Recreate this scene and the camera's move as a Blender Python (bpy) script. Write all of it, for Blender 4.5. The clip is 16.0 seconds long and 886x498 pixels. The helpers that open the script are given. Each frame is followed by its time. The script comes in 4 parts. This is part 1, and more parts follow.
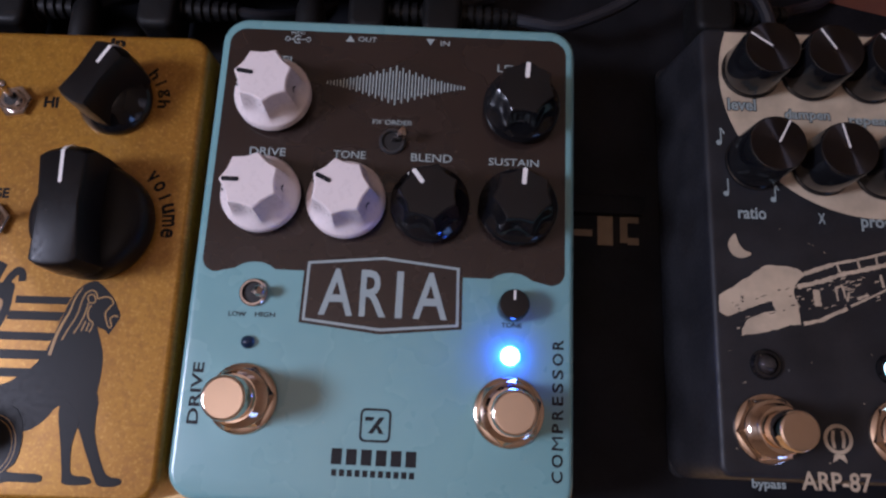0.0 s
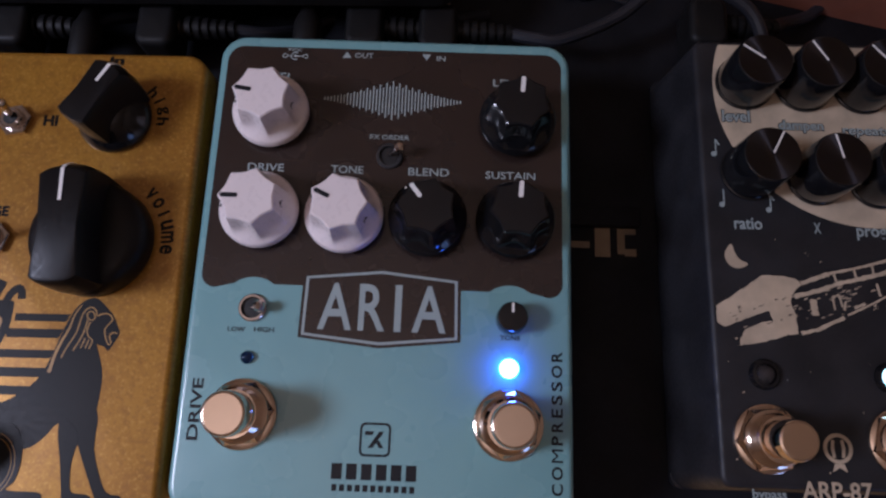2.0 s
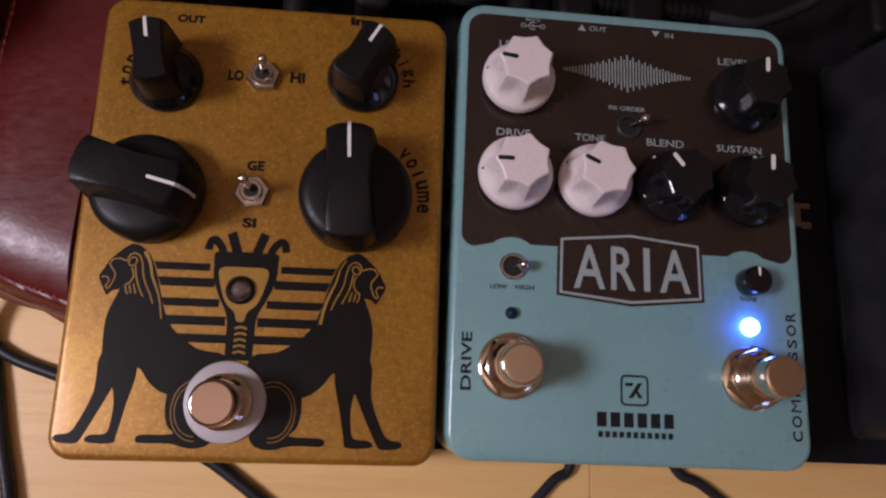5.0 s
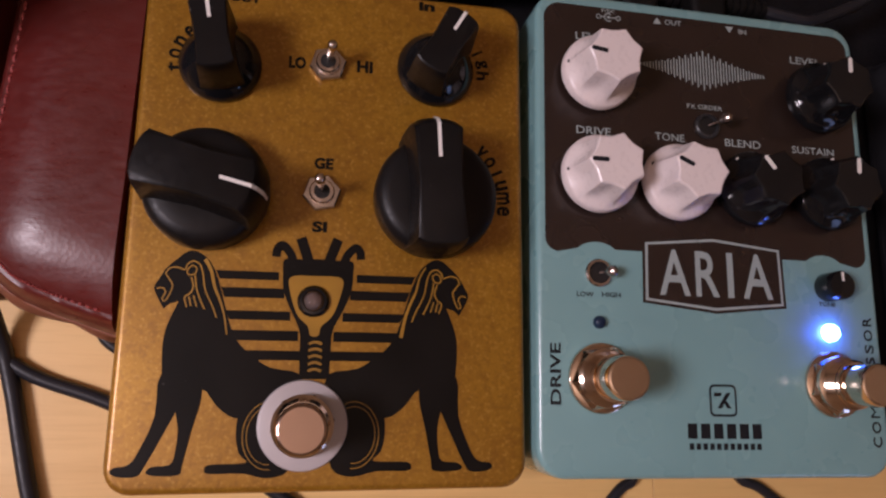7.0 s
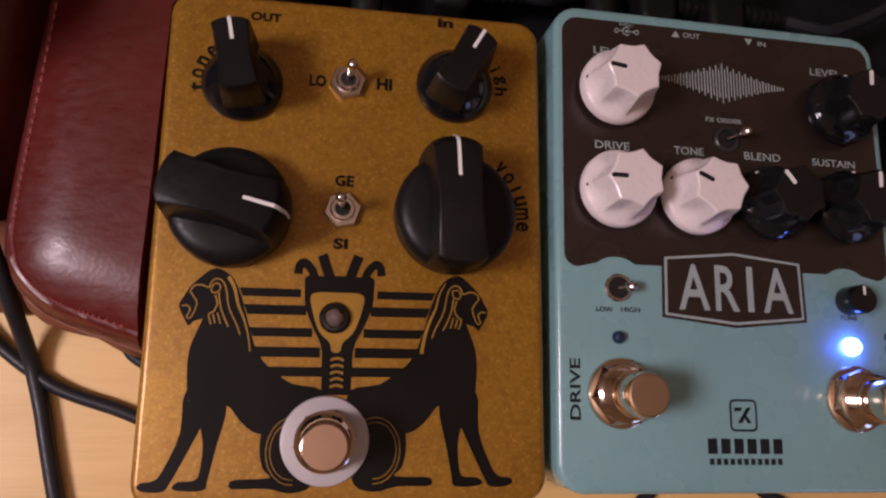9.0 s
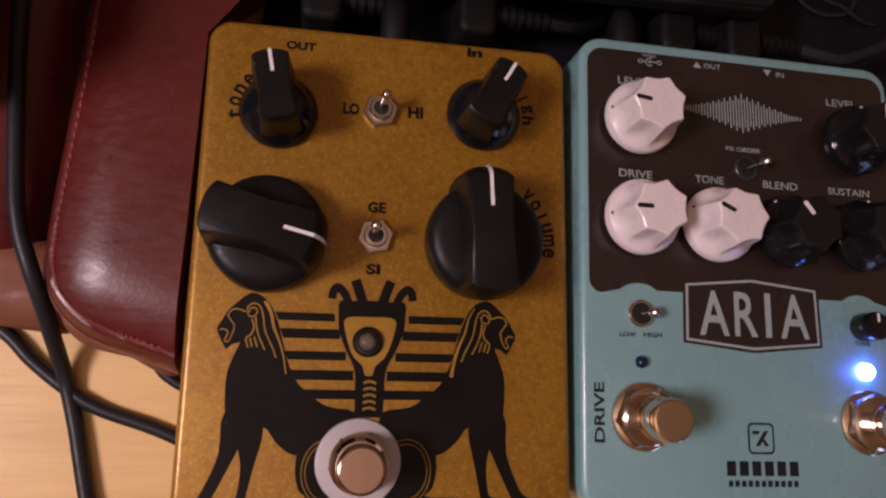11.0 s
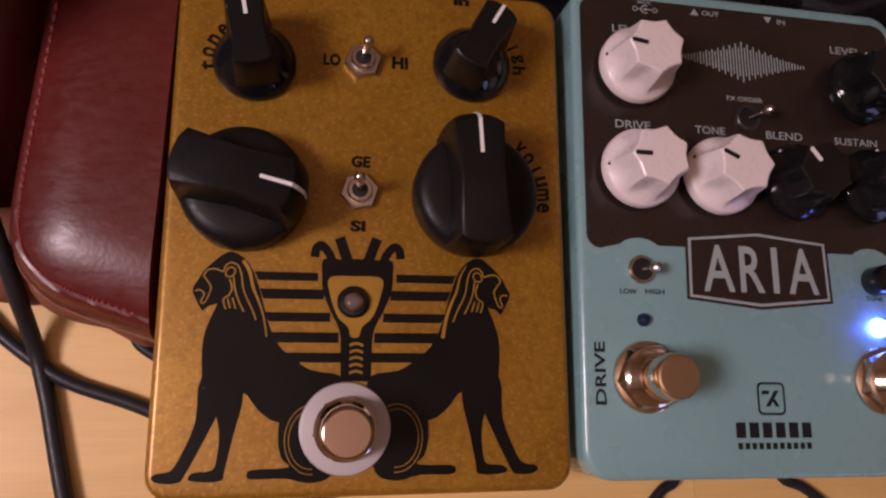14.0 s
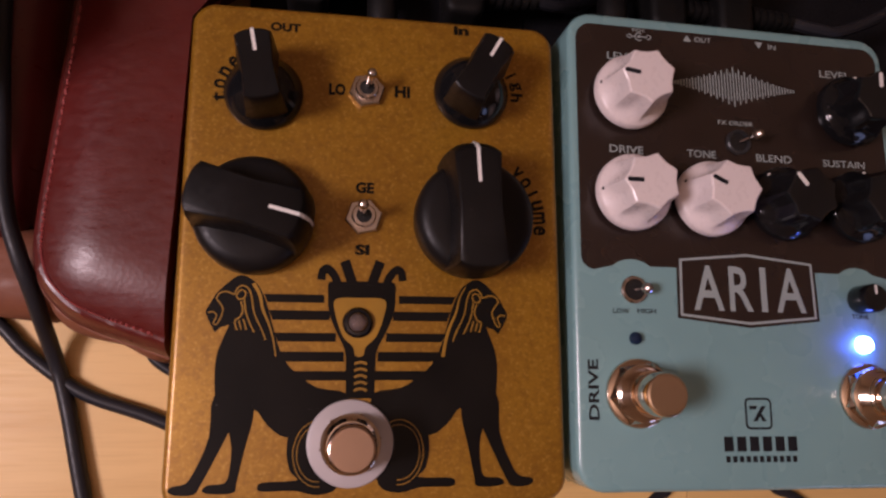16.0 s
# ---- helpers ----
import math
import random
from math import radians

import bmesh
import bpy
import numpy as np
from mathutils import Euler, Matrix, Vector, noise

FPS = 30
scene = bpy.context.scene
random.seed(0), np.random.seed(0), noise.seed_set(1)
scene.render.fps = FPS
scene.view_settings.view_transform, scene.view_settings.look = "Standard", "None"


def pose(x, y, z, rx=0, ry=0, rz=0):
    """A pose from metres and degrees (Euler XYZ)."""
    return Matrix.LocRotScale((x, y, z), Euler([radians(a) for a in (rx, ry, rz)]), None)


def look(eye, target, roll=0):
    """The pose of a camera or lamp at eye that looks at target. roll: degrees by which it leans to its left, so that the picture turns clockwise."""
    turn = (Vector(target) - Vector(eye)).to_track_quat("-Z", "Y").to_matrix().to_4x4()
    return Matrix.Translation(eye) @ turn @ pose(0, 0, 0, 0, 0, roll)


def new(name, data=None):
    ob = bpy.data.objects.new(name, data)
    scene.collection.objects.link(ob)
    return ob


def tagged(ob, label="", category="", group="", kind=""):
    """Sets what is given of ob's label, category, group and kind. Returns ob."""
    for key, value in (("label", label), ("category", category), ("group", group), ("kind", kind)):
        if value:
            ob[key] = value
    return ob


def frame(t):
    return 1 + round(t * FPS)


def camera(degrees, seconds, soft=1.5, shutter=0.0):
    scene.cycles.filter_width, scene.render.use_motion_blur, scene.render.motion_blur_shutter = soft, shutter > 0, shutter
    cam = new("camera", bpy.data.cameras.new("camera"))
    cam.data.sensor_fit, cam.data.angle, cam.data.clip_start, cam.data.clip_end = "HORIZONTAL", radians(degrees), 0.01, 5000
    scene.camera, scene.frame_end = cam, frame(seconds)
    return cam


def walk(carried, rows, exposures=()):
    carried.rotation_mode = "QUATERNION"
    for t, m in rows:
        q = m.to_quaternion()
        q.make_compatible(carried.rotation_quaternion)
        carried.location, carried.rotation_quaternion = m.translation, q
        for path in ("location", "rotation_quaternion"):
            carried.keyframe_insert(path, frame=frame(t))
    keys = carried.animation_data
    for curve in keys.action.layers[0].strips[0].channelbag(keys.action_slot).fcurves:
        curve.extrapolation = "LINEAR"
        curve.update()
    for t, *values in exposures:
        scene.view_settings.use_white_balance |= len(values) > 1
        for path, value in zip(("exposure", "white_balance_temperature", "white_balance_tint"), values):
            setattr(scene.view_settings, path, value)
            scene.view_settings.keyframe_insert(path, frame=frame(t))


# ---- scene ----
cam = camera(66.13, 16.0, soft=2.35, shutter=0.3)
PATH = [
    (0, 0.0160, -0.0182, 0.2037, 12.99, -0.11, 2.60),
    (0.5, 0.0199, -0.0196, 0.2011, 13.64, 0.37, 2.55),
    (1, 0.0229, -0.0179, 0.2015, 13.75, 1.00, 1.71),
    (1.5, 0.0207, -0.0183, 0.2025, 14.11, 0.74, 1.92),
    (2, 0.0163, -0.0181, 0.2045, 14.03, -0.04, 2.01),
    (2.5, 0.0129, -0.0155, 0.2079, 14.14, -0.06, 2.13),
    (3, 0.0152, -0.0153, 0.2078, 13.76, 0.30, 1.68),
    (3.5, 0.0162, -0.0136, 0.2074, 13.98, 0.02, 2.04),
    (4, 0.0087, -0.0125, 0.2063, 13.76, -0.87, 1.81),
    (4.2, -0.0015, -0.0102, 0.2105, 12.15, -0.60, 2.24),
    (4.3, -0.0079, -0.0121, 0.2080, 12.60, -0.07, 2.20),
    (4.4, -0.0312, -0.0130, 0.2097, 12.17, -3.54, 2.13),
    (4.5, -0.0397, -0.0210, 0.2080, 13.47, -2.77, 2.94),
    (4.6, -0.0449, -0.0248, 0.2106, 12.88, -2.44, 3.57),
    (4.7, -0.0509, -0.0265, 0.2104, 12.20, -3.02, 3.05),
    (6.8, -0.0933, -0.0220, 0.1961, 11.33, -9.87, 1.06),
    (7, -0.1000, -0.0197, 0.1939, 10.62, -10.71, 1.22),
    (7.5, -0.0983, -0.0169, 0.1933, 10.23, -9.94, 0.69),
    (8, -0.1003, -0.0191, 0.1932, 10.79, -9.78, 0.87),
    (8.5, -0.1028, -0.0194, 0.1937, 10.50, -10.13, 1.30),
    (9, -0.1018, -0.0159, 0.1956, 10.52, -9.53, 1.26),
    (9.2, -0.1035, -0.0151, 0.1957, 10.71, -9.68, 1.26),
    (11.3, -0.1141, -0.0080, 0.1998, 10.20, -10.11, 1.80),
    (11.5, -0.1158, -0.0055, 0.1998, 10.04, -10.12, 1.78),
    (12, -0.1152, -0.0051, 0.1997, 9.64, -10.05, 1.90),
    (12.5, -0.1165, -0.0204, 0.1920, 10.29, -10.49, 1.91),
    (13, -0.1104, -0.0242, 0.1896, 10.42, -10.15, 1.34),
    (13.5, -0.1082, -0.0241, 0.1900, 10.72, -9.91, 0.74),
    (14, -0.1072, -0.0202, 0.1892, 10.96, -10.04, 0.55),
    (14.5, -0.1078, -0.0165, 0.1895, 10.51, -10.11, -0.01),
    (15, -0.1105, -0.0169, 0.1906, 10.60, -10.08, 0.22),
    (15.5, -0.1150, -0.0151, 0.1944, 10.22, -10.08, 0.29),
    (16, -0.1069, -0.0148, 0.1981, 10.41, -9.37, 0.65),
]
EXPOSURES = [(0.0, 0.34, 4620, 21), (1.5, 0.06, 4620, 21), (3.5, -0.04, 4640, 21), (4.3, -0.04, 4700, 20), (4.7, -0.03, 5000, 23), (6.8, 0.07, 5530, 29), (9.2, 0.09, 5640, 31), (12.5, 0.0, 5860, 36), (16.0, 0.0, 5860, 37)]
walk(cam, [(t, pose(x, y, z, rx, ry, rz)) for t, x, y, z, rx, ry, rz in PATH], EXPOSURES)

# world, lamps
world = bpy.data.worlds.new("room_dark")
world.use_nodes = True
world.node_tree.nodes["Background"].inputs[0].default_value = (0.9, 0.95, 1.0, 1)
world.node_tree.nodes["Background"].inputs[1].default_value = 0.008
scene.world = world


def area_lamp(name, eye, target, size, power, colour, spread=180):
    data = bpy.data.lights.new(name, "AREA")
    data.spread = radians(spread)
    data.shape, data.size, data.energy, data.color = "DISK", size, power, colour
    ob = new(name, data)
    ob.matrix_world = look(eye, target)
    return ob


area_lamp("room_lamp_light", (-0.58, -0.08, 0.56), (-0.04, -0.07, 0.0), 0.20, 1.0, (1.0, 0.85, 0.71), 92)
# Unseen bluish source, added for the cool highlights on the knob skirts.
area_lamp("cool_side_light", (0.75, -0.85, 0.35), (-0.05, 0.05, 0.03), 0.30, 0.45, (0.50, 0.66, 1.0))
# Unseen upward lamp, added to warm the ceiling that the chrome tops mirror.
area_lamp("ceiling_fill_light", (-0.7, -0.5, 1.55), (-0.3, -0.2, 2.45), 0.35, 15.0, (1.0, 0.72, 0.49))

# ---- materials ----
U = 0.001


def node_mat(name):
    m = bpy.data.materials.new(name)
    m.use_nodes = True
    nt = m.node_tree
    return m, nt, nt.nodes["Principled BSDF"]


def mix_colour(nt, fac, a, b):
    n = nt.nodes.new("ShaderNodeMix")
    n.data_type = "RGBA"
    nt.links.new(fac, n.inputs[0])
    for socket, value in ((n.inputs[6], a), (n.inputs[7], b)):
        if hasattr(value, "is_output"):
            nt.links.new(value, socket)
        else:
            socket.default_value = (*value, 1)
    return n.outputs[2]


def noise_tex(nt, scale, detail=4.0, stretch=(1, 1, 1)):
    co = nt.nodes.new("ShaderNodeTexCoord")
    mp = nt.nodes.new("ShaderNodeMapping")
    mp.inputs["Scale"].default_value = stretch
    tx = nt.nodes.new("ShaderNodeTexNoise")
    tx.inputs["Scale"].default_value, tx.inputs["Detail"].default_value = scale, detail
    nt.links.new(co.outputs["Object"], mp.inputs[0])
    nt.links.new(mp.outputs[0], tx.inputs["Vector"])
    return tx.outputs["Fac"]


def ramp(nt, fac, lo, hi, a=0.0, b=1.0):
    n = nt.nodes.new("ShaderNodeMapRange")
    nt.links.new(fac, n.inputs["Value"])
    for key, v in (("From Min", lo), ("From Max", hi), ("To Min", a), ("To Max", b)):
        n.inputs[key].default_value = v
    return n.outputs["Result"]


def bump(nt, bsdf, height, strength, distance):
    n = nt.nodes.new("ShaderNodeBump")
    n.inputs["Strength"].default_value, n.inputs["Distance"].default_value = strength, distance
    nt.links.new(height, n.inputs["Height"])
    nt.links.new(n.outputs[0], bsdf.inputs["Normal"])


def surface(name, colour, rough=0.4, metal=0.0, vary=0.12, scale=60.0, fine=900.0, relief=0.15, depth=0.00002, coat=0.0, spec=0.5, dust=0.0):
    """Paint, plastic, metal or rubber: soft blotches, fine grain in gloss and relief, few specks of dust."""
    m, nt, p = node_mat(name)
    big, small = noise_tex(nt, scale, 3), noise_tex(nt, fine, 3)
    dark = [c * (1 - vary) for c in colour]
    light = [min(1, c * (1 + vary)) for c in colour]
    tone = mix_colour(nt, ramp(nt, big, 0.35, 0.65), dark, light)
    if dust:
        co, cells = nt.nodes.new("ShaderNodeTexCoord"), nt.nodes.new("ShaderNodeTexVoronoi")
        cells.inputs["Scale"].default_value = 170
        nt.links.new(co.outputs["Object"], cells.inputs["Vector"])
        pick = nt.nodes.new("ShaderNodeSeparateColor")
        nt.links.new(cells.outputs["Color"], pick.inputs[0])
        both = nt.nodes.new("ShaderNodeMath")
        both.operation = "MULTIPLY"
        nt.links.new(ramp(nt, cells.outputs["Distance"], 0.05, 0.03), both.inputs[0])
        nt.links.new(ramp(nt, pick.outputs[0], 0.80, 0.95, 0.0, dust), both.inputs[1])
        tone = mix_colour(nt, both.outputs[0], tone, (0.55, 0.52, 0.50))
    nt.links.new(tone, p.inputs["Base Color"])
    nt.links.new(ramp(nt, small, 0.3, 0.7, max(0.03, rough * 0.8), min(1, rough * 1.2)), p.inputs["Roughness"])
    p.inputs["Metallic"].default_value = metal
    p.inputs["Specular IOR Level"].default_value = spec
    p.inputs["Coat Weight"].default_value, p.inputs["Coat Roughness"].default_value = coat, 0.15
    if relief:
        bump(nt, p, small, relief, depth)
    return m


def gold_paint():
    m, nt, p = node_mat("gold_hammered_paint")
    flake, blot, grain = noise_tex(nt, 1300, 2), noise_tex(nt, 45, 4), noise_tex(nt, 2600, 1)
    mott = noise_tex(nt, 560, 3)
    base = mix_colour(nt, ramp(nt, blot, 0.3, 0.7), (0.278, 0.128, 0.0035), (0.348, 0.174, 0.0055))
    base = mix_colour(nt, ramp(nt, mott, 0.48, 0.68, 0.0, 0.45), base, (0.19, 0.084, 0.004))
    spark = mix_colour(nt, ramp(nt, flake, 0.56, 0.72, 0.0, 0.55), base, (0.51, 0.285, 0.04))
    dim = mix_colour(nt, ramp(nt, flake, 0.44, 0.30, 0.0, 0.5), spark, (0.21, 0.098, 0.006))
    nt.links.new(dim, p.inputs["Base Color"])
    p.inputs["Metallic"].default_value = 0.35
    p.inputs["Coat Weight"].default_value, p.inputs["Coat Roughness"].default_value = 0.22, 0.12
    nt.links.new(ramp(nt, grain, 0.3, 0.7, 0.34, 0.52), p.inputs["Roughness"])
    bump(nt, p, flake, 0.2, 0.00004)
    return m


def wood_floor():
    m, nt, p = node_mat("light_wood_floor")
    grain = noise_tex(nt, 9, 6, (1.2, 14, 1))
    fine = noise_tex(nt, 60, 4, (1, 22, 1))
    a = mix_colour(nt, ramp(nt, grain, 0.35, 0.68), (0.80, 0.53, 0.195), (0.71, 0.45, 0.155))
    b = mix_colour(nt, ramp(nt, fine, 0.5, 0.75, 0.0, 0.25), a, (0.58, 0.34, 0.115))
    info = nt.nodes.new("ShaderNodeObjectInfo")
    c = mix_colour(nt, ramp(nt, info.outputs["Random"], 0, 1, 0.0, 0.2), b, (0.56, 0.33, 0.11))
    nt.links.new(c, p.inputs["Base Color"])
    nt.links.new(ramp(nt, fine, 0.3, 0.7, 0.36, 0.5), p.inputs["Roughness"])
    bump(nt, p, fine, 0.15, 0.0002)
    return m


def leather(name, a, b, rough):
    m, nt, p = node_mat(name)
    co = nt.nodes.new("ShaderNodeTexCoord")
    cells = nt.nodes.new("ShaderNodeTexVoronoi")
    cells.inputs["Scale"].default_value = 900
    nt.links.new(co.outputs["Object"], cells.inputs["Vector"])
    blot, crease = noise_tex(nt, 35, 4), noise_tex(nt, 240, 3, (1, 2.4, 1))
    nt.links.new(mix_colour(nt, ramp(nt, blot, 0.3, 0.7), a, b), p.inputs["Base Color"])
    nt.links.new(ramp(nt, crease, 0.3, 0.7, rough * 0.8, rough * 1.25), p.inputs["Roughness"])
    add = nt.nodes.new("ShaderNodeMath")
    add.operation = "ADD"
    nt.links.new(cells.outputs["Distance"], add.inputs[0])
    nt.links.new(crease, add.inputs[1])
    bump(nt, p, add.outputs[0], 0.10, 0.0002)
    return m


def glow(name, colour, strength):
    m, nt, p = node_mat(name)
    p.inputs["Base Color"].default_value = (*colour, 1)
    p.inputs["Emission Color"].default_value = (*colour, 1)
    p.inputs["Emission Strength"].default_value = strength
    return m


def clear(name, colour, rough=0.08):
    m, nt, p = node_mat(name)
    p.inputs["Base Color"].default_value = (*colour, 1)
    p.inputs["Transmission Weight"].default_value = 0.75
    p.inputs["Roughness"].default_value = rough
    p.inputs["IOR"].default_value = 1.45
    return m


def brushed_cap():
    m, nt, p = node_mat("spun_black_metal")
    tangent = nt.nodes.new("ShaderNodeTangent")
    tangent.direction_type, tangent.axis = "RADIAL", "Z"
    p.inputs["Base Color"].default_value = (0.05, 0.047, 0.053, 1)
    p.inputs["Metallic"].default_value = 1.0
    p.inputs["Roughness"].default_value = 0.30
    p.inputs["Anisotropic"].default_value = 1.0
    nt.links.new(tangent.outputs[0], p.inputs["Tangent"])
    return m


GOLD = gold_paint()
WOOD = wood_floor()
TEAL = surface("teal_gloss_paint", (0.195, 0.362, 0.375), 0.28, vary=0.04, scale=25, fine=70.0, relief=0.0, coat=0.4, dust=0.16)
BROWN = surface("dark_brown_print", (0.024, 0.015, 0.012), 0.26, vary=0.06, fine=60.0, relief=0.0, coat=0.3, spec=0.45, dust=0.18)
PALE = surface("pale_teal_print", (0.32, 0.38, 0.38), 0.35, vary=0.05, relief=0.05)
INK = surface("dark_print", (0.012, 0.013, 0.016), 0.35, vary=0.2, relief=0.04, spec=0.25)
GUNMETAL = surface("blackened_steel", (0.03, 0.03, 0.032), 0.35, vary=0.3, relief=0.05, spec=0.5)
GOLDINK = surface("black_print_on_gold", (0.0055, 0.0045, 0.004), 0.40, vary=0.3, relief=0.05, spec=0.16, dust=0.15)
GOLDLINE = surface("gold_line_print", (0.32, 0.165, 0.009), 0.40, vary=0.2, relief=0.10)
WHITE = surface("white_knob_plastic", (0.79, 0.705, 0.69), 0.30, vary=0.03, relief=0.05)
BLACK = surface("black_knob_plastic", (0.008, 0.008, 0.009), 0.10, vary=0.25, relief=0.03, spec=0.42, dust=0.30)
MATTE = surface("matte_black_knob", (0.009, 0.008, 0.008), 0.38, vary=0.25, relief=0.05, spec=0.17, dust=0.30)
WHITEMARK = surface("white_mark", (0.80, 0.78, 0.74), 0.4, vary=0.04)
CHROME = surface("worn_chrome", (0.73, 0.60, 0.48), 0.13, metal=1.0, vary=0.06, relief=0.04)
# Darker metal for one button: the dark reflection on it is put into the colour.
DIM_CHROME = surface("dim_chrome_button", (0.42, 0.31, 0.25), 0.15, metal=1.0, vary=0.10, relief=0.05)
STEEL = surface("nickel_toggle", (0.62, 0.56, 0.52), 0.20, metal=1.0, vary=0.08, relief=0.05)
# Near-black for shallow discs that read as holes; the shade inside is colour.
HOLE = surface("hole_shade", (0.008, 0.007, 0.007), 0.6)
NYLON = surface("milky_nylon_washer", (0.46, 0.42, 0.42), 0.42, vary=0.04)
GRAPHITE = surface("charcoal_powder_coat", (0.018, 0.018, 0.021), 0.48, vary=0.22, scale=90, relief=0.30, depth=0.00003, spec=0.30, dust=0.35)
BONE = surface("bone_print", (0.50, 0.41, 0.29), 0.45, vary=0.14, scale=160)
RUBBER = surface("black_rubber", (0.007, 0.0065, 0.0065), 0.55, vary=0.25, relief=0.2, spec=0.20)
CABLE = surface("black_cable_jacket", (0.016, 0.016, 0.020), 0.42, vary=0.25, relief=0.15, spec=0.30)
BOARD = surface("black_board", (0.009, 0.009, 0.011), 0.60, vary=0.3, relief=0.3, depth=0.00006, spec=0.12)
TAN = surface("faded_tan_print", (0.20, 0.14, 0.075), 0.5, vary=0.25)
AMP = surface("black_amp_panel", (0.012, 0.011, 0.011), 0.40, vary=0.3, relief=0.2, spec=0.20)
LEATHER = leather("red_leather", (0.088, 0.0112, 0.0086), (0.112, 0.0146, 0.0112), 0.34)
LEATHER_SIDE = leather("brown_red_leather", (0.17, 0.055, 0.027), (0.22, 0.076, 0.037), 0.62)
THREAD = surface("dark_red_thread", (0.34, 0.06, 0.055), 0.7, vary=0.2)
PLASTER = surface("warm_white_plaster", (0.72, 0.66, 0.58), 0.8, vary=0.05, scale=3, fine=80, relief=0.2, depth=0.001)
BLUE_LED = glow("lit_blue_led", (0.14, 0.26, 1.0), 26.0)
PALE_LED = glow("lit_pale_led", (0.75, 1.0, 0.92), 2.2)
BLUE_OFF = clear("unlit_blue_led", (0.02, 0.06, 0.16), 0.15)
CLEAR_LED = clear("clear_led", (0.42, 0.33, 0.30), 0.05)
SMOKE_LED = clear("smoky_led", (0.10, 0.09, 0.09), 0.08)
CAP = brushed_cap()

# ---- mesh helpers, sizes in millimetres ----


def part(name, bm, material, parent=None, label="", smooth=True, at=(0, 0, 0), turn=0.0):
    me = bpy.data.meshes.new(name)
    bmesh.ops.recalc_face_normals(bm, faces=bm.faces)
    bm.to_mesh(me)
    bm.free()
    return link(name, me, material, parent, label, smooth, at, turn)


def link(name, me, material, parent=None, label="", smooth=True, at=(0, 0, 0), turn=0.0):
    if not me.materials:
        me.materials.append(material)
    if smooth:
        me.shade_smooth()
        me.set_sharp_from_angle(angle=radians(35))
    ob = new(name, me)
    ob.matrix_basis = pose(at[0] * U, at[1] * U, at[2] * U, 0, 0, turn)
    if parent:
        ob.parent = parent
    if label:
        ob["label"] = label
    return ob


def thing(name, at, turn=0.0, label="", category="", group="", kind="", size=1.0):
    ob = new(name)
    ob.empty_display_size = 0.01
    ob.matrix_basis = pose(at[0] * U, at[1] * U, at[2] * U, 0, 0, turn) @ Matrix.Scale(size, 4)
    return tagged(ob, label, category, group, kind)


def loft(loops, bm=None, close=(True, True)):
    bm = bm or bmesh.new()
    rings = [[bm.verts.new((x * U, y * U, z * U)) for x, y, z in lp] for lp in loops]
    n = len(rings[0])
    for a, b in zip(rings, rings[1:]):
        for i in range(n):
            bm.faces.new((a[i], a[(i + 1) % n], b[(i + 1) % n], b[i]))
    if close[0]:
        bm.faces.new(rings[0][::-1])
    if close[1]:
        bm.faces.new(rings[-1])
    return bm


def lathe(profile, n=40, bm=None, cx=0.0, cy=0.0, close=(True, True)):
    return loft([[(cx + r * math.cos(2 * math.pi * i / n), cy + r * math.sin(2 * math.pi * i / n), z) for i in range(n)] for r, z in profile], bm, close)


def hexa(r, z0, z1, bevel=0.4, n=6, bm=None):
    def ring(q, z):
        return [(q * math.cos(2 * math.pi * i / n), q * math.sin(2 * math.pi * i / n), z) for i in range(n)]
    return loft([ring(r, z0), ring(r, z1 - bevel), ring(r - bevel, z1)], bm)


def rounded(w, d, r, seg=7, cx=0.0, cy=0.0):
    pts = []
    for sx, sy, a0 in ((1, 1, 0), (-1, 1, 90), (-1, -1, 180), (1, -1, 270)):
        for k in range(seg + 1):
            a = radians(a0 + 90 * k / seg)
            pts.append((cx + sx * (w / 2 - r) + r * math.cos(a), cy + sy * (d / 2 - r) + r * math.sin(a)))
    return pts


def box(w, d, z0, z1, r=2.0, edge=1.0, draft=0.0, bottom=0.3, seg=6):
    """A box with rounded corners and a rounded upper edge; draft widens its foot."""
    loops = []
    def ring(inset, z):
        loops.append([(x, y, z) for x, y in rounded(w - 2 * inset, d - 2 * inset, max(0.05, r - inset), seg)])
    ring(bottom - draft, z0)
    ring(-draft, z0 + bottom)
    for k in range(6):
        a = radians(90 * k / 5)
        ring(edge * (1 - math.cos(a)), z1 - edge + edge * math.sin(a))
    return loft(loops)


def prism(pts, z0, z1, bm=None):
    bm = bm or bmesh.new()
    lo = [bm.verts.new((x * U, y * U, z0 * U)) for x, y in pts]
    hi = [bm.verts.new((x * U, y * U, z1 * U)) for x, y in pts]
    bm.faces.new(hi)
    bm.faces.new(lo[::-1])
    for i in range(len(pts)):
        j = (i + 1) % len(pts)
        bm.faces.new((lo[i], lo[j], hi[j], hi[i]))
    return bm


def spline(pts, n=4, closed=True):
    out, m = [], len(pts)
    for i in range(m if closed else m - 1):
        p = [Vector(pts[(i + k) % m] if closed else pts[min(max(i + k, 0), m - 1)]) for k in (-1, 0, 1, 2)]
        for k in range(n):
            t = k / n
            q = 0.5 * ((2 * p[1]) + (p[2] - p[0]) * t + (2 * p[0] - 5 * p[1] + 4 * p[2] - p[3]) * t * t + (3 * p[1] - p[0] - 3 * p[2] + p[3]) * t ** 3)
            out.append(tuple(q))
    if not closed:
        out.append(tuple(pts[-1]))
    return out


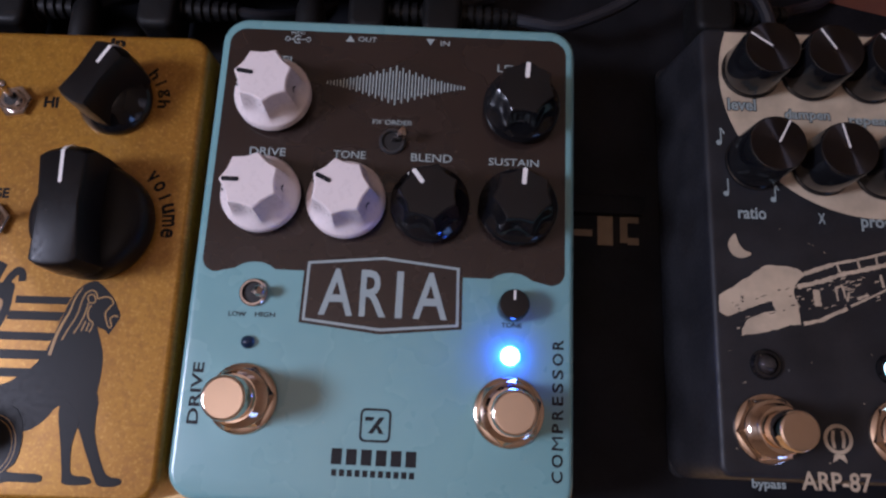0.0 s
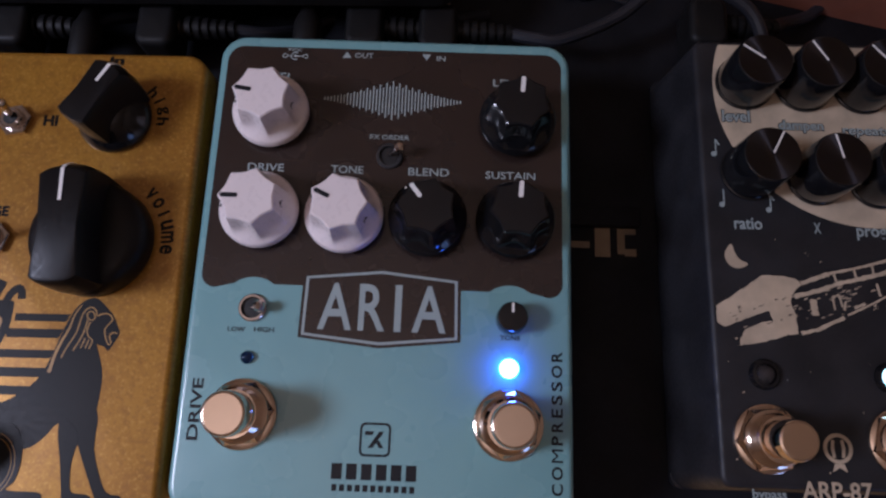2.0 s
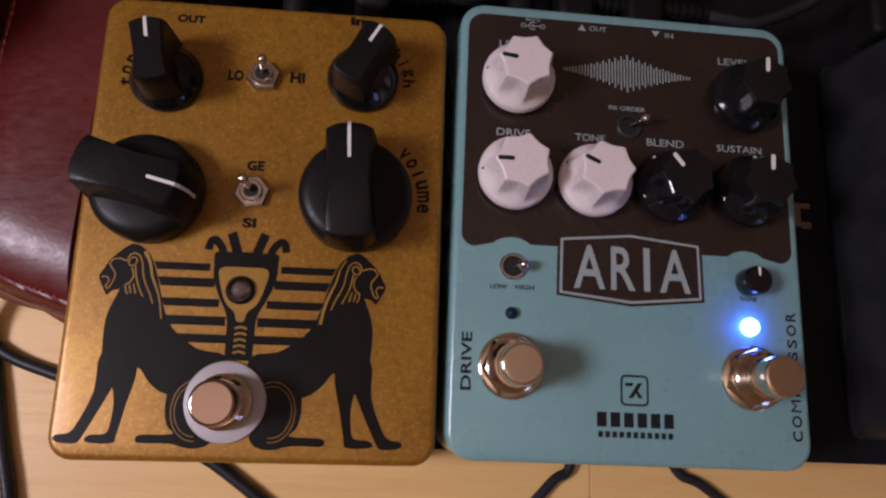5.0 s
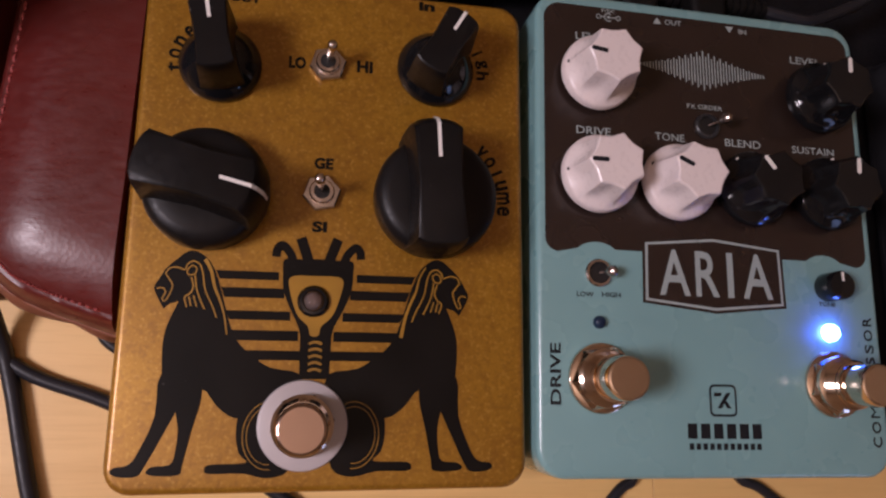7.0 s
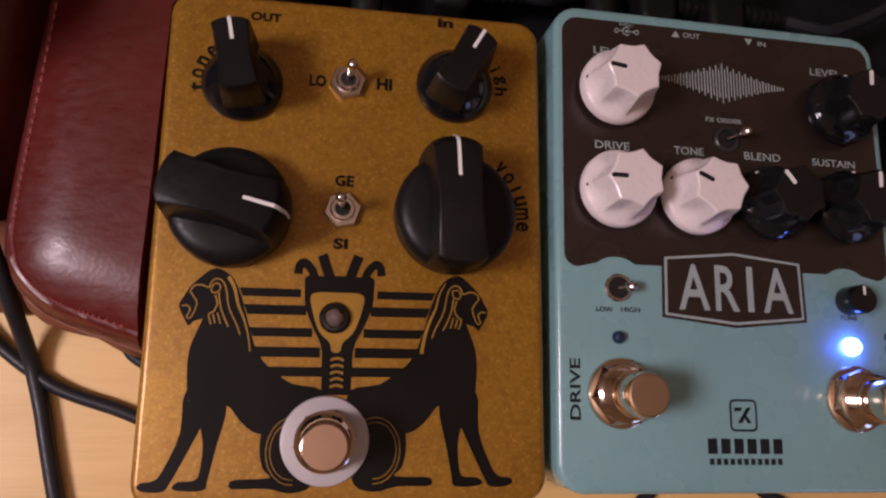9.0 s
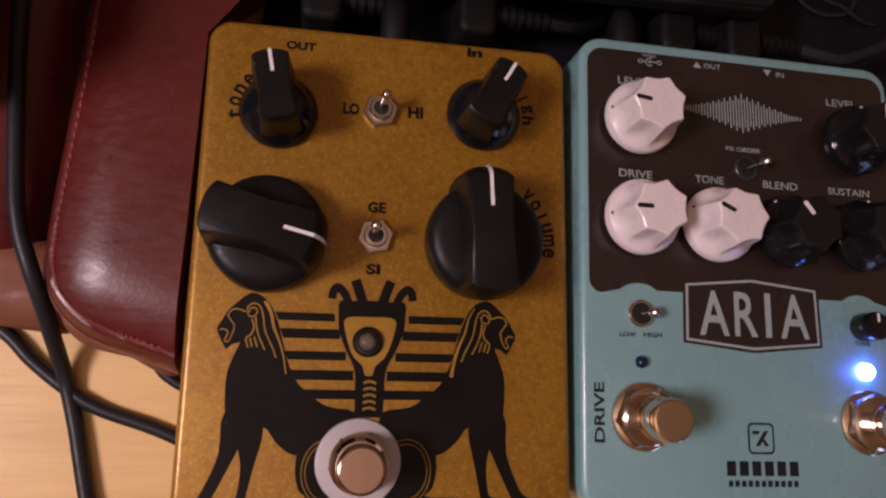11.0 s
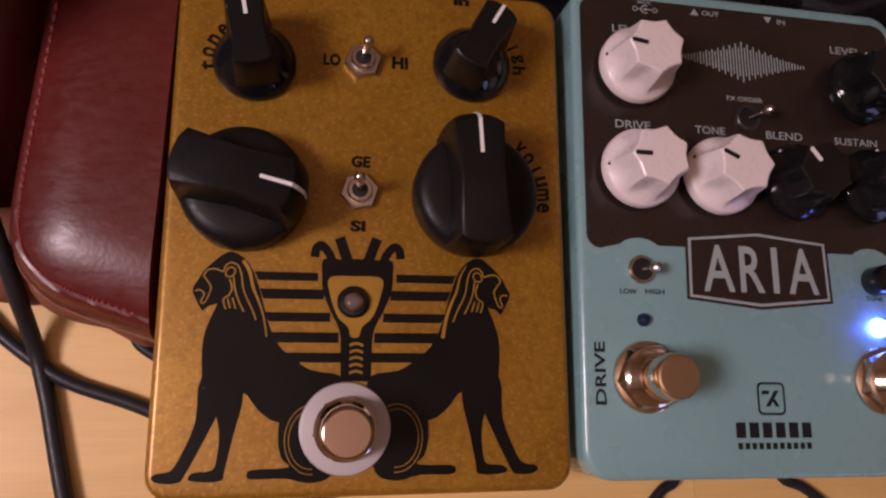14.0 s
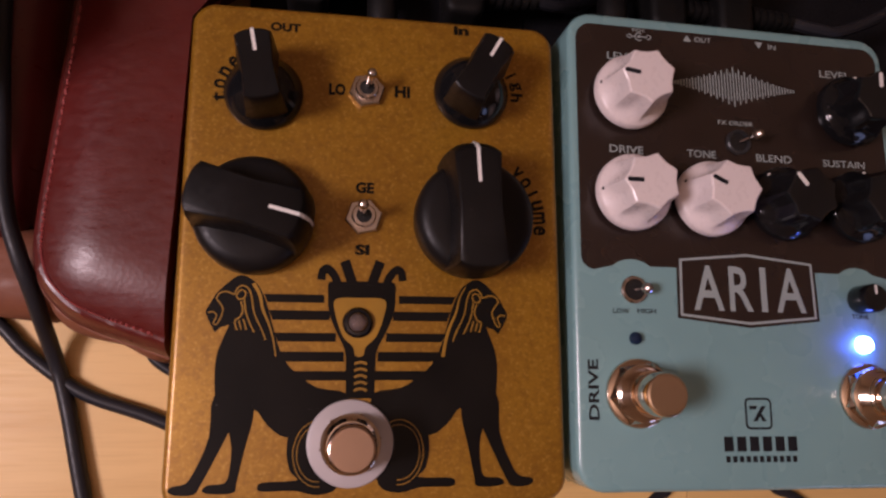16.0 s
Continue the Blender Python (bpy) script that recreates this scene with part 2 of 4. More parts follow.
def stroke(pts, width, z0, z1, bm=None, taper=False):
    """A flat line of a given width along pts."""
    left, right = [], []
    for i, p in enumerate(pts):
        a, b = Vector(pts[max(i - 1, 0)]), Vector(pts[min(i + 1, len(pts) - 1)])
        d = (b - a).normalized()
        w = width / 2 * (1 - 0.7 * i / (len(pts) - 1) if taper else 1)
        left.append((p[0] - d.y * w, p[1] + d.x * w))
        right.append((p[0] + d.y * w, p[1] - d.x * w))
    return prism(left + right[::-1], z0, z1, bm)


def tube(pts, r, seg=10, steps=8, bm=None, rs=None):
    """A round hose along a smooth line through pts."""
    line = [Vector(p) for p in spline([Vector(p) for p in pts], steps, False)]
    loops, side = [], None
    for i, p in enumerate(line):
        d = (line[min(i + 1, len(line) - 1)] - line[max(i - 1, 0)]).normalized()
        side = (side - d * side.dot(d)).normalized() if side else d.orthogonal().normalized()
        up = d.cross(side)
        q = r if rs is None else rs(i / (len(line) - 1))
        loops.append([tuple(p + (side * math.cos(a) + up * math.sin(a)) * q) for a in (2 * math.pi * k / seg for k in range(seg))])
    return loft(loops, bm)


def lettering(body, x, y, w, h, z, material, parent, turn=0.0, bold=0.0, label="", tall=0.03, name="lettering"):
    """Flat raised letters that fill w by h, from their lower left corner at x, y."""
    cu = bpy.data.curves.new(name, "FONT")
    cu.body, cu.size, cu.extrude, cu.offset, cu.resolution_u = body, 1.0, 0.004, bold, 3
    ob = bpy.data.objects.new(name, cu)
    scene.collection.objects.link(ob)
    bpy.context.view_layer.update()
    me = bpy.data.meshes.new_from_object(ob.evaluated_get(bpy.context.evaluated_depsgraph_get()))
    bpy.data.objects.remove(ob)
    bpy.data.curves.remove(cu)
    co = np.array([v.co for v in me.vertices])
    lo, size = co.min(0), np.ptp(co, 0)
    co = (co - lo) / np.maximum(size, 1e-9) * np.array([w, h, tall]) * U
    for v, c in zip(me.vertices, co):
        v.co = c
    me.materials.clear()
    me.name = name
    return link(name, me, material, parent, label, False, (x, y, z), turn)


def arc_letters(body, cx, cy, r, a0, step, h, z, material, parent):
    """Letters set round a circle, read clockwise."""
    for i, ch in enumerate(body):
        a = a0 - step * i
        x, y = cx + r * math.cos(radians(a)), cy + r * math.sin(radians(a))
        w = h * (0.22 if ch in "il" else 0.95 if ch == "m" else 0.74)
        t = radians(a - 90)
        lettering(ch, x - w / 2 * math.cos(t), y - w / 2 * math.sin(t), w, h, z, material, parent, a - 90, 0.028, name="letter")

# ---- the room ----


def room():
    bm = bmesh.new()
    bmesh.ops.create_cube(bm, size=1.0, matrix=Matrix.LocRotScale((0, 0.2, -0.035), None, (4.2, 4.2, 0.06)))
    floor = tagged(part("floor", bm, WOOD, smooth=False), "light beech floor under the pedals", "floor", kind="structure")
    planks = {}
    for row in range(-8, 9):
        off = (row * 0.37) % 0.8
        for k in range(-2, 3):
            x0, x1 = -2.0 + (k + 2) * 0.8 + off - 0.4, -2.0 + (k + 3) * 0.8 + off - 0.4
            x0, x1 = max(x0, -2.05), min(x1, 2.05)
            if x1 - x0 < 0.05:
                continue
            key = round(x1 - x0, 3)
            if key not in planks:
                b = box(key * 1000 - 0.2, 119.8, -5.0, 0.0, 0.4, 0.15, 0.0, 0.2, 2)
                me = bpy.data.meshes.new("plank")
                b.to_mesh(me)
                b.free()
                planks[key] = me
            ob = link("plank", planks[key], WOOD, floor, "", False, ((x0 + x1) * 500, row * 120 - 40.0, 0.0))
    for name, c, s in (("wall_north", (0, 2.15, 1.2), (4.2, 0.1, 2.5)), ("wall_south", (0, -1.95, 1.2), (4.2, 0.1, 2.5)),
                       ("wall_east", (2.05, 0.1, 1.2), (0.1, 4.0, 2.5)), ("wall_west", (-2.05, 0.1, 1.2), (0.1, 4.0, 2.5)), ("ceiling", (0, 0.1, 2.5), (4.2, 4.2, 0.1))):
        bm = bmesh.new()
        bmesh.ops.create_cube(bm, size=1.0, matrix=Matrix.LocRotScale(c, None, s))
        tagged(part(name, bm, PLASTER, smooth=False), "plain warm white room surface", name.split("_")[0], kind="structure")


room()

# ---- controls shared by the pedals ----


def fluted_knob(parent, x, y, z, body, mark, angle, label):
    """A skirted knob with scooped flutes, a line on its top and a dot on its skirt."""
    n = 84
    knob = part("knob", lathe([(4.4, 0), (4.4, 1.2), (9.4, 1.4), (9.95, 1.9), (9.95, 3.6), (9.45, 4.4), (8.6, 5.0), (6.0, 5.1)], 48), body, parent, label, at=(x, y, z), turn=angle)

    def ring(rad, dip, zz, sharp):
        out = []
        for i in range(n):
            a = 2 * math.pi * i / n
            c = abs(math.sin(3.5 * a)) ** sharp
            out.append((rad * (1 - dip * c) * math.cos(a), rad * (1 - dip * c) * math.sin(a), zz))
        return out
    loops = [ring(9.1, 0.0, 4.7, 1.0), ring(8.7, 0.03, 5.3, 1.0), ring(8.4, 0.10, 6.1, 1.1), ring(8.2, 0.16, 7.2, 1.15), ring(8.0, 0.185, 8.9, 1.1),
             ring(7.55, 0.17, 11.6, 1.0), ring(7.35, 0.15, 13.0, 1.0), ring(7.15, 0.147, 13.55, 1.0), ring(6.75, 0.145, 13.8, 1.0)]
    grip = part("grip", loft(loops), body, knob)
    grip.data.set_sharp_from_angle(angle=radians(24))
    part("pointer_line", prism([(2.6, -0.55), (6.3, -0.55), (6.6, 0), (6.3, 0.55), (2.6, 0.55), (2.3, 0)], 13.75, 13.93), mark, knob, smooth=False)
    hole = part("set_screw", lathe([(0.95, -0.4), (0.95, 0.12), (0.7, 0.12), (0.7, -0.3)], 16), HOLE, knob)
    hole.matrix_basis = pose(-6.75 * U, 0, 7.8 * U, 0, -90, 0)
    part("skirt_dot", lathe([(0.45, 4.6), (0.45, 4.95), (0.3, 5.0)], 12, cx=8.9), mark, knob)
    return knob


def bar_knob(parent, x, y, z, radius, height, width, angle, material, label, back=1.0, drum=False, front=1.0, aside=0.0):
    """A round skirt with a tall bar across it; the pointing end of the bar slopes down."""
    s = radius / 14.0
    skirt = [(radius * 0.97, 0), (radius, 0.6), (radius, 2.0 * s), (radius * 0.97, 3.0 * s), (radius * 0.90, 4.6 * s), (radius * 0.72, 7.4 * s), (radius * 0.52, 10.2 * s), (radius * 0.3, 11.0 * s)]
    if drum:
        skirt = [(radius * 0.985, 0), (radius, 0.5), (radius, 4.6), (radius * 0.985, 5.8), (radius * 0.95, 6.9), (radius * 0.88, 7.7), (radius * 0.76, 8.2), (radius * 0.5, 8.5)]
    knob = part("knob", lathe(skirt, 56), material, parent, label, at=(x, y, z), turn=angle)
    loops = []
    for f, wide, length_front, length_back in ((0.10, 1.16, 0.97, 0.97), (0.30, 1.10, 1.0, 1.0), (0.50, 1.03, 1.02, 1.0), (0.78, 0.97, 0.98, 0.995), (0.93, 0.93, 0.89, 0.98), (0.985, 0.89, 0.84, 0.95), (1.0, 0.83, 0.81, 0.91)):
        w, ring = width / 2 * wide, []
        for sign, length in ((1, length_front), (-1, length_back)):
            for k in range(9):
                yy = w * (-1 + k / 4) * sign
                cut = math.sqrt(max(0.0, 1 - (yy / radius) ** 2))
                ring.append((sign * radius * length * (0.4 + 0.6 * cut) * (1 - 0.07 * (yy / w) ** 4) * (back if sign < 0 else front), yy * 1.08, height * f))
            ring.append((0.0, w * 0.94 * sign, height * f))
        loops.append(ring)
    part("bar", loft([[(x, y + aside, z) for x, y, z in ring] for ring in loops]), MATTE, knob)
    line = bmesh.new()
    h = height
    reach = radius * front
    for a, b in (((reach * 0.34, h + 0.03), (reach * 0.83, h + 0.03)), ((reach * 0.83, h + 0.03), (reach * 0.91, h * 0.94)), ((reach * 0.91, h * 0.94), (reach * 1.0, h * 0.79)), ((reach * 1.0, h * 0.79), (reach * 1.035, h * 0.55))):
        q = [line.verts.new((p[0] * U, yy * U, (p[1] + dz) * U)) for p in (a, b) for yy in (aside - 0.42, aside + 0.42) for dz in (-0.3, 0.08)]
        for f in ((0, 1, 3, 2), (4, 6, 7, 5), (1, 5, 7, 3), (0, 2, 6, 4), (0, 4, 5, 1), (2, 3, 7, 6)):
            line.faces.new([q[i] for i in f])
    part("pointer_line", line, WHITEMARK, knob, smooth=False)
    return knob


def footswitch(parent, x, y, z, turn, height=15.4, nut=8.0, button=5.1, washer=0.0, cap=CHROME):
    sw = part("footswitch", hexa(nut, 0.9, 3.4 if washer else 3.2, 1.0), CHROME, parent, "chrome hex nut with a round press button", at=(x, y, z), turn=turn)
    if not washer:
        part("washer", lathe([(8.3, 0), (8.5, 0.3), (8.3, 0.9), (7.6, 1.3), (5, 1.3)], 48), CHROME, sw)
    if washer:
        part("washer", lathe([(4, 0), (washer - 0.5, 0), (washer, 0.4), (washer - 0.2, 1.0), (washer - 0.9, 1.25), (4, 1.25)], 56), NYLON, sw, "milky white nylon washer")
    prof = [(6.9, 2.0), (6.9, 3.6), (6.4, 3.9)]
    for k in range(6):
        prof += [(6.1, 4.1 + k * 0.6), (5.8, 4.4 + k * 0.6)]
    prof += [(5.9, 7.9), (5.5, 8.3), (4.2, 8.4)]
    part("bushing", lathe(prof, 40), CHROME, sw)
    part("button", lathe([(button - 0.5, 7.0), (button - 0.5, height * 0.62), (button - 0.1, height * 0.64), (button, height * 0.67), (button, height - 0.8), (button - 0.25, height - 0.25), (button - 0.7, height), (button - 0.85, height), (0.05, height)], 44), cap, sw, "polished button cap")
    return sw


def toggle(parent, x, y, z, lean, nut=4.7, size=1.0, bare=False, ball=1.0):
    """A bat lever switch; lean is the tip's offset from its foot."""
    sw = part("toggle_switch", lathe([(3.5, 0), (3.5, 0.7), (3.2, 1.0), (2.7, 1.0), (2.5, 0.4), (2.4, 0.1)], 36) if bare else hexa(nut, 0.0, 1.7, 0.35), GUNMETAL if bare and size < 0.9 else STEEL, parent, "nickel bat toggle switch", at=(x, y, z), turn=12)
    part("collar", lathe([(2.45, 0.1), (2.45, 0.35), (0.3, 0.4)] if bare else [(3.0 * size, 0.3), (3.0 * size, 2.6), (2.7 * size, 3.0), (1.9 * size, 3.0), (1.7 * size, 1.6), (0.3, 1.4)], 32), STEEL if not bare else HOLE, sw)
    if not bare:
        part("socket", lathe([(1.85 * size, 0.7 if bare else 1.7), (1.85 * size, 1.56 if bare else 3.06), (0.2, 1.58 if bare else 3.08)], 24), HOLE, sw)
    c, s = math.cos(radians(-12)), math.sin(radians(-12))
    tip = (lean[0] * c - lean[1] * s, lean[0] * s + lean[1] * c, lean[2])
    foot = (0, 0, 1.0)
    way = Vector(tip) - Vector(foot)
    L = way.length
    prof = [(0.72, 0.0), (0.80, 0.3 * L), (1.05, 0.7 * L), (1.22, L - 1.5), (1.25, L - 1.0), (1.10, L - 0.5), (0.75, L - 0.15), (0.05, L)]
    if bare:
        prof = [(0.45, 0.0), (0.45, 0.55 * L), (0.5, L - 2.2 * ball), (0.85 * ball, L - 1.5 * ball), (1.0 * ball, L - 0.95 * ball), (0.8 * ball, L - 0.35 * ball), (0.05, L)]
    lever = part("lever", lathe([(r * size, h) for r, h in prof], 20), STEEL, sw)
    lever.matrix_basis = Matrix.Translation(Vector(foot) * U) @ way.to_track_quat("Z", "Y").to_matrix().to_4x4()
    return sw


def led(parent, x, y, z, r, material, label, bezel=None):
    dome = [(r, 0), (r, r * 0.25)] + [(r * math.cos(radians(a)), r * 0.25 + r * 0.9 * math.sin(radians(a))) for a in range(15, 90, 15)] + [(0.05, r * 1.15)]
    if bezel:
        ring = part("led_bezel", lathe([(r + 1.5, 0), (r + 1.5, 0.5), (r + 0.9, 1.3), (r + 0.25, 1.4), (r + 0.1, 0.5)], 36, close=(False, False)), bezel, parent, at=(x, y, z))
    return part("led", lathe(dome, 32), material, parent, label, at=(x, y, z + 0.05))


def enclosure(name, at, turn, w, d, h, material, corner, edge, draft, label, category="guitar pedal", feet=4.0, size=1.0):
    """A cast pedal case on rubber feet, with a base plate seam; its origin is the middle of its foot."""
    ob = thing(name, at, turn, label, category, "pedals in a row", size=size)
    part("case", box(w, d, feet + 2.2, h, corner, edge, draft, 0.2), material, ob)
    part("base_plate", box(w + 2 * draft - 0.3, d + 2 * draft - 0.3, feet, feet + 2.0, corner, 0.2, 0.0, 0.2), material, ob)
    for sx in (-1, 1):
        for sy in (-1, 1):
            bm = lathe([(5.2, 0), (5.8, feet)], 24)
            part("rubber_foot", bm, RUBBER, ob, at=(sx * (w / 2 - 9), sy * (d / 2 - 9), 0))
    return ob


# ---- teal pedal ----


def outline_panel():
    pts = []
    L, R, B, TOP = -45.4, 45.2, 12.0, 79.2
    for cx, cy, r, a0 in ((R - 4.5, TOP - 4.5, 4.5, 0), (L + 4.5, TOP - 4.5, 4.5, 90), (L + 3.5, B + 3.5, 3.5, 180)):
        pts += [(cx + r * math.cos(radians(a0 + 90 * k / 7)), cy + r * math.sin(radians(a0 + 90 * k / 7))) for k in range(8)]
    for cx in (-32.0, 32.0):
        pts += [(cx - 6.2 * math.cos(radians(k * 18)), 10.6 + 4.3 * math.sin(radians(k * 18))) for k in range(2, 9)]
    pts += [(R - 3.5 + 3.5 * math.cos(radians(270 + 90 * k / 7)), B + 3.5 + 3.5 * math.sin(radians(270 + 90 * k / 7))) for k in range(8)]
    return pts


def badge(k, z0, z1, dy=8.1):
    e = k
    return prism([(-20.0 + e, 0.2 + e * 0.8), (0, -1.9 + e), (20.0 - e, 0.2 + e * 0.8), (19.7 - e, 16.1 - e * 0.8), (0, 18.2 - e), (-19.7 + e, 16.1 - e * 0.8)], z0, z1)


def teal_pedal():
    Z, OY = 32.0, 20.2
    p = enclosure("drive_compressor_pedal", (0, OY, 5), 0, 95.2, 124.6, Z, TEAL, 7.0, 1.6, 0.6, "teal and dark brown guitar effects pedal on the black board", feet=1.5)

    def off(pts):
        return [(x, y - OY) for x, y in pts]
    part("printed_panel", prism(off(outline_panel()), Z - 0.02, Z + 0.05), BROWN, p, "dark brown printed control panel", smooth=False)
    for e, z, m in ((0.0, 0.10, BROWN), (0.75, 0.14, PALE), (1.45, 0.18, BROWN)):
        part("badge", badge(e, Z, Z + z), m, p, smooth=False, at=(0, -OY, 0))
    for ch, x, w in (("A", -15.4, 8.4), ("R", -5.4, 6.6), ("I", 3.5, 1.7), ("A", 7.9, 8.4)):
        lettering(ch, x, 2.3 - OY, w, 11.7, Z + 0.18, PALE, p, bold=0.012, label="large pale letter", name="letter")
    t = Z + 0.05
    for body, x, y, w, h in (("LEVEL", -36.6, 69.3, 9.4, 2.1), ("DRIVE", -36.8, 43.1, 9.4, 2.1), ("TONE", -15.0, 43.2, 8.4, 2.1), ("BLEND", 5.2, 43.2, 10.6, 2.1), ("SUSTAIN", 25.3, 43.0, 13.0, 2.0),
                             ("LEVEL", 26.9, 69.4, 9.6, 2.1), ("FX ORDER", -5.4, 53.0, 10.4, 1.3), ("OUT", -10.9, 76.6, 5.0, 1.5), ("IN", 11.4, 76.4, 2.4, 1.5), ("9VDC", -29.3, 78.0, 4.0, 0.9)):
        lettering(body, x, y - OY, w, h, t, PALE, p, bold=0.008)
    for body, x, y, w, h in (("LOW", -37.4, 1.0, 4.4, 1.25), ("HIGH", -30.9, 1.1, 5.0, 1.25), ("TONE", 29.7, 1.2, 5.0, 1.2)):
        lettering(body, x, y - OY, w, h, Z + 0.01, INK, p, bold=0.026)
    lettering("DRIVE", -41.7, -25.0 - OY, 14.5, 2.7, Z + 0.01, INK, p, 90, 0.024)
    along = -34.6
    for ch in "COMPRESSOR":
        w = 4.26 * {"C": 0.62, "O": 0.70, "M": 0.72, "P": 0.50, "R": 0.57, "E": 0.48, "S": 0.54}[ch]
        lettering(ch, 45.0, along - OY, w, 2.7, Z + 0.01, INK, p, 90, 0.0 if ch == "M" else 0.022, name="letter")
        along += w + 0.9
    for x, s in ((-13.1, 1), (8.6, -1)):
        part("arrow_mark", prism([(x - 1.2, 77.4 - OY - 0.9 * s), (x + 1.2, 77.4 - OY - 0.9 * s), (x, 77.4 - OY + 1.0 * s)][::s], t, t + 0.03), PALE, p, smooth=False)
    sock = bmesh.new()
    cx, cy = -27.2, 76.6 - OY
    stroke([(cx - 2.2, cy), (cx - 1.1, cy)], 0.3, t, t + 0.03, sock)
    stroke([(cx, cy), (cx + 2.2, cy)], 0.3, t, t + 0.03, sock)
    stroke([(cx + 1.1 * math.cos(radians(a)), cy + 1.1 * math.sin(radians(a))) for a in range(50, 311, 20)], 0.3, t, t + 0.03, sock)
    for end in (-2.8, 2.8):
        stroke([(cx + end + 0.6 * math.cos(radians(a)), cy + 0.6 * math.sin(radians(a))) for a in range(0, 361, 30)], 0.25, t, t + 0.03, sock)
    part("socket_mark", sock, PALE, p, smooth=False)
    part("socket_mark", lathe([(0.42, t), (0.42, t + 0.06)], 18, cx=cx, cy=cy), PALE, p, smooth=False)
    # waveform
    count = 43
    for i in range(count):
        f = abs(i - 21) / 21
        h = 10.6 * (1 - f) ** 1.25 * (1.0 if i % 2 == 1 else 0.74) + 0.9
        x = -18.2 + 36.4 * i / (count - 1)
        part("waveform_bar", prism([(x - 0.19, 64.3 - OY - h / 2), (x + 0.19, 64.3 - OY - h / 2), (x + 0.19, 64.3 - OY + h / 2), (x - 0.19, 64.3 - OY + h / 2)], t, t + 0.03), PALE, p, smooth=False)
    # maker's mark: a plain framed slash over two rows of bars
    part("emblem", prism(off(rounded(7.4, 7.8, 1.3, 4, 0.5, -23.4)), Z, Z + 0.04), INK, p, smooth=False)
    part("emblem", prism(off(rounded(6.3, 6.7, 0.9, 4, 0.5, -23.4)), Z, Z + 0.08), TEAL, p, smooth=False)
    for pts in ([(-1.2, -25.3), (0.0, -25.3), (2.6, -21.5), (1.4, -21.5)], [(-2.0, -21.5), (0.2, -21.5), (-0.2, -22.4), (-2.0, -22.4)], [(0.6, -23.6), (1.5, -23.6), (2.6, -25.3), (1.4, -25.3)]):
        part("emblem_stroke", prism(off(pts), Z + 0.07, Z + 0.11), INK, p, smooth=False)
    for i in range(6):
        x = -9.4 + i * 3.5
        part("maker_bar", prism(off([(x, -32.6), (x + 2.5, -32.6), (x + 2.5, -29.0), (x, -29.0)]), Z, Z + 0.04), INK, p, smooth=False)
    for i in range(11):
        x = -9.1 + i * 1.82
        part("maker_bar", prism(off([(x, -35.2), (x + 1.2, -35.2), (x + 1.2, -33.7), (x, -33.7)]), Z, Z + 0.04), INK, p, smooth=False)
    for x, y, body, mark, a in ((-31.5, 59.2, WHITE, INK, 172), (-31.9, 32.0, WHITE, INK, 180), (-10.3, 31.4, WHITE, INK, 155), (10.8, 31.2, BLACK, WHITEMARK, 128), (32.9, 31.4, BLACK, WHITEMARK, 86), (33.2, 58.8, BLACK, WHITEMARK, 86)):
        fluted_knob(p, x, y - 0.2 - OY, t, body, mark, a, "white fluted knob" if body == WHITE else "black fluted knob")
    toggle(p, 0.1, 48.2 - OY, t, (3.7, 0.9, 6.4), size=0.85, bare=True, ball=1.75)
    toggle(p, -31.7, 7.0 - OY, Z, (3.3, 0.1, 4.4), size=0.95, bare=True, ball=1.6)
    kn = part("trim_knob", lathe([(3.6, 0), (3.8, 0.4), (3.7, 5.6), (3.4, 6.1), (0.1, 6.2)], 36), BLACK, p, "small black trim knob", at=(32.3, 6.2 - OY, Z))
    part("pointer_line", prism([(-0.3, 1.0), (0.3, 1.0), (0.3, 3.3), (-0.3, 3.3)], 6.0, 6.3), WHITEMARK, kn, smooth=False)
    led(p, -31.8, -5.2 - OY, Z, 1.6, BLUE_OFF, "unlit blue indicator")
    led(p, 32.0, -5.7 - OY, Z, 2.3, BLUE_LED, "lit blue indicator")
    footswitch(p, -31.6, -18.6 - OY, Z, 8)
    footswitch(p, 32.0, -18.9 - OY, Z, 20)
    return p


teal_pedal()
glow_lamp = bpy.data.lights.new("blue_led_light", "POINT")
glow_lamp.energy, glow_lamp.color, glow_lamp.shadow_soft_size = 0.0014, (0.03, 0.10, 1.0), 0.0024
new("blue_led_light", glow_lamp).location = (0.0320, -0.0057, 0.0408)

# ---- gold pedal ----


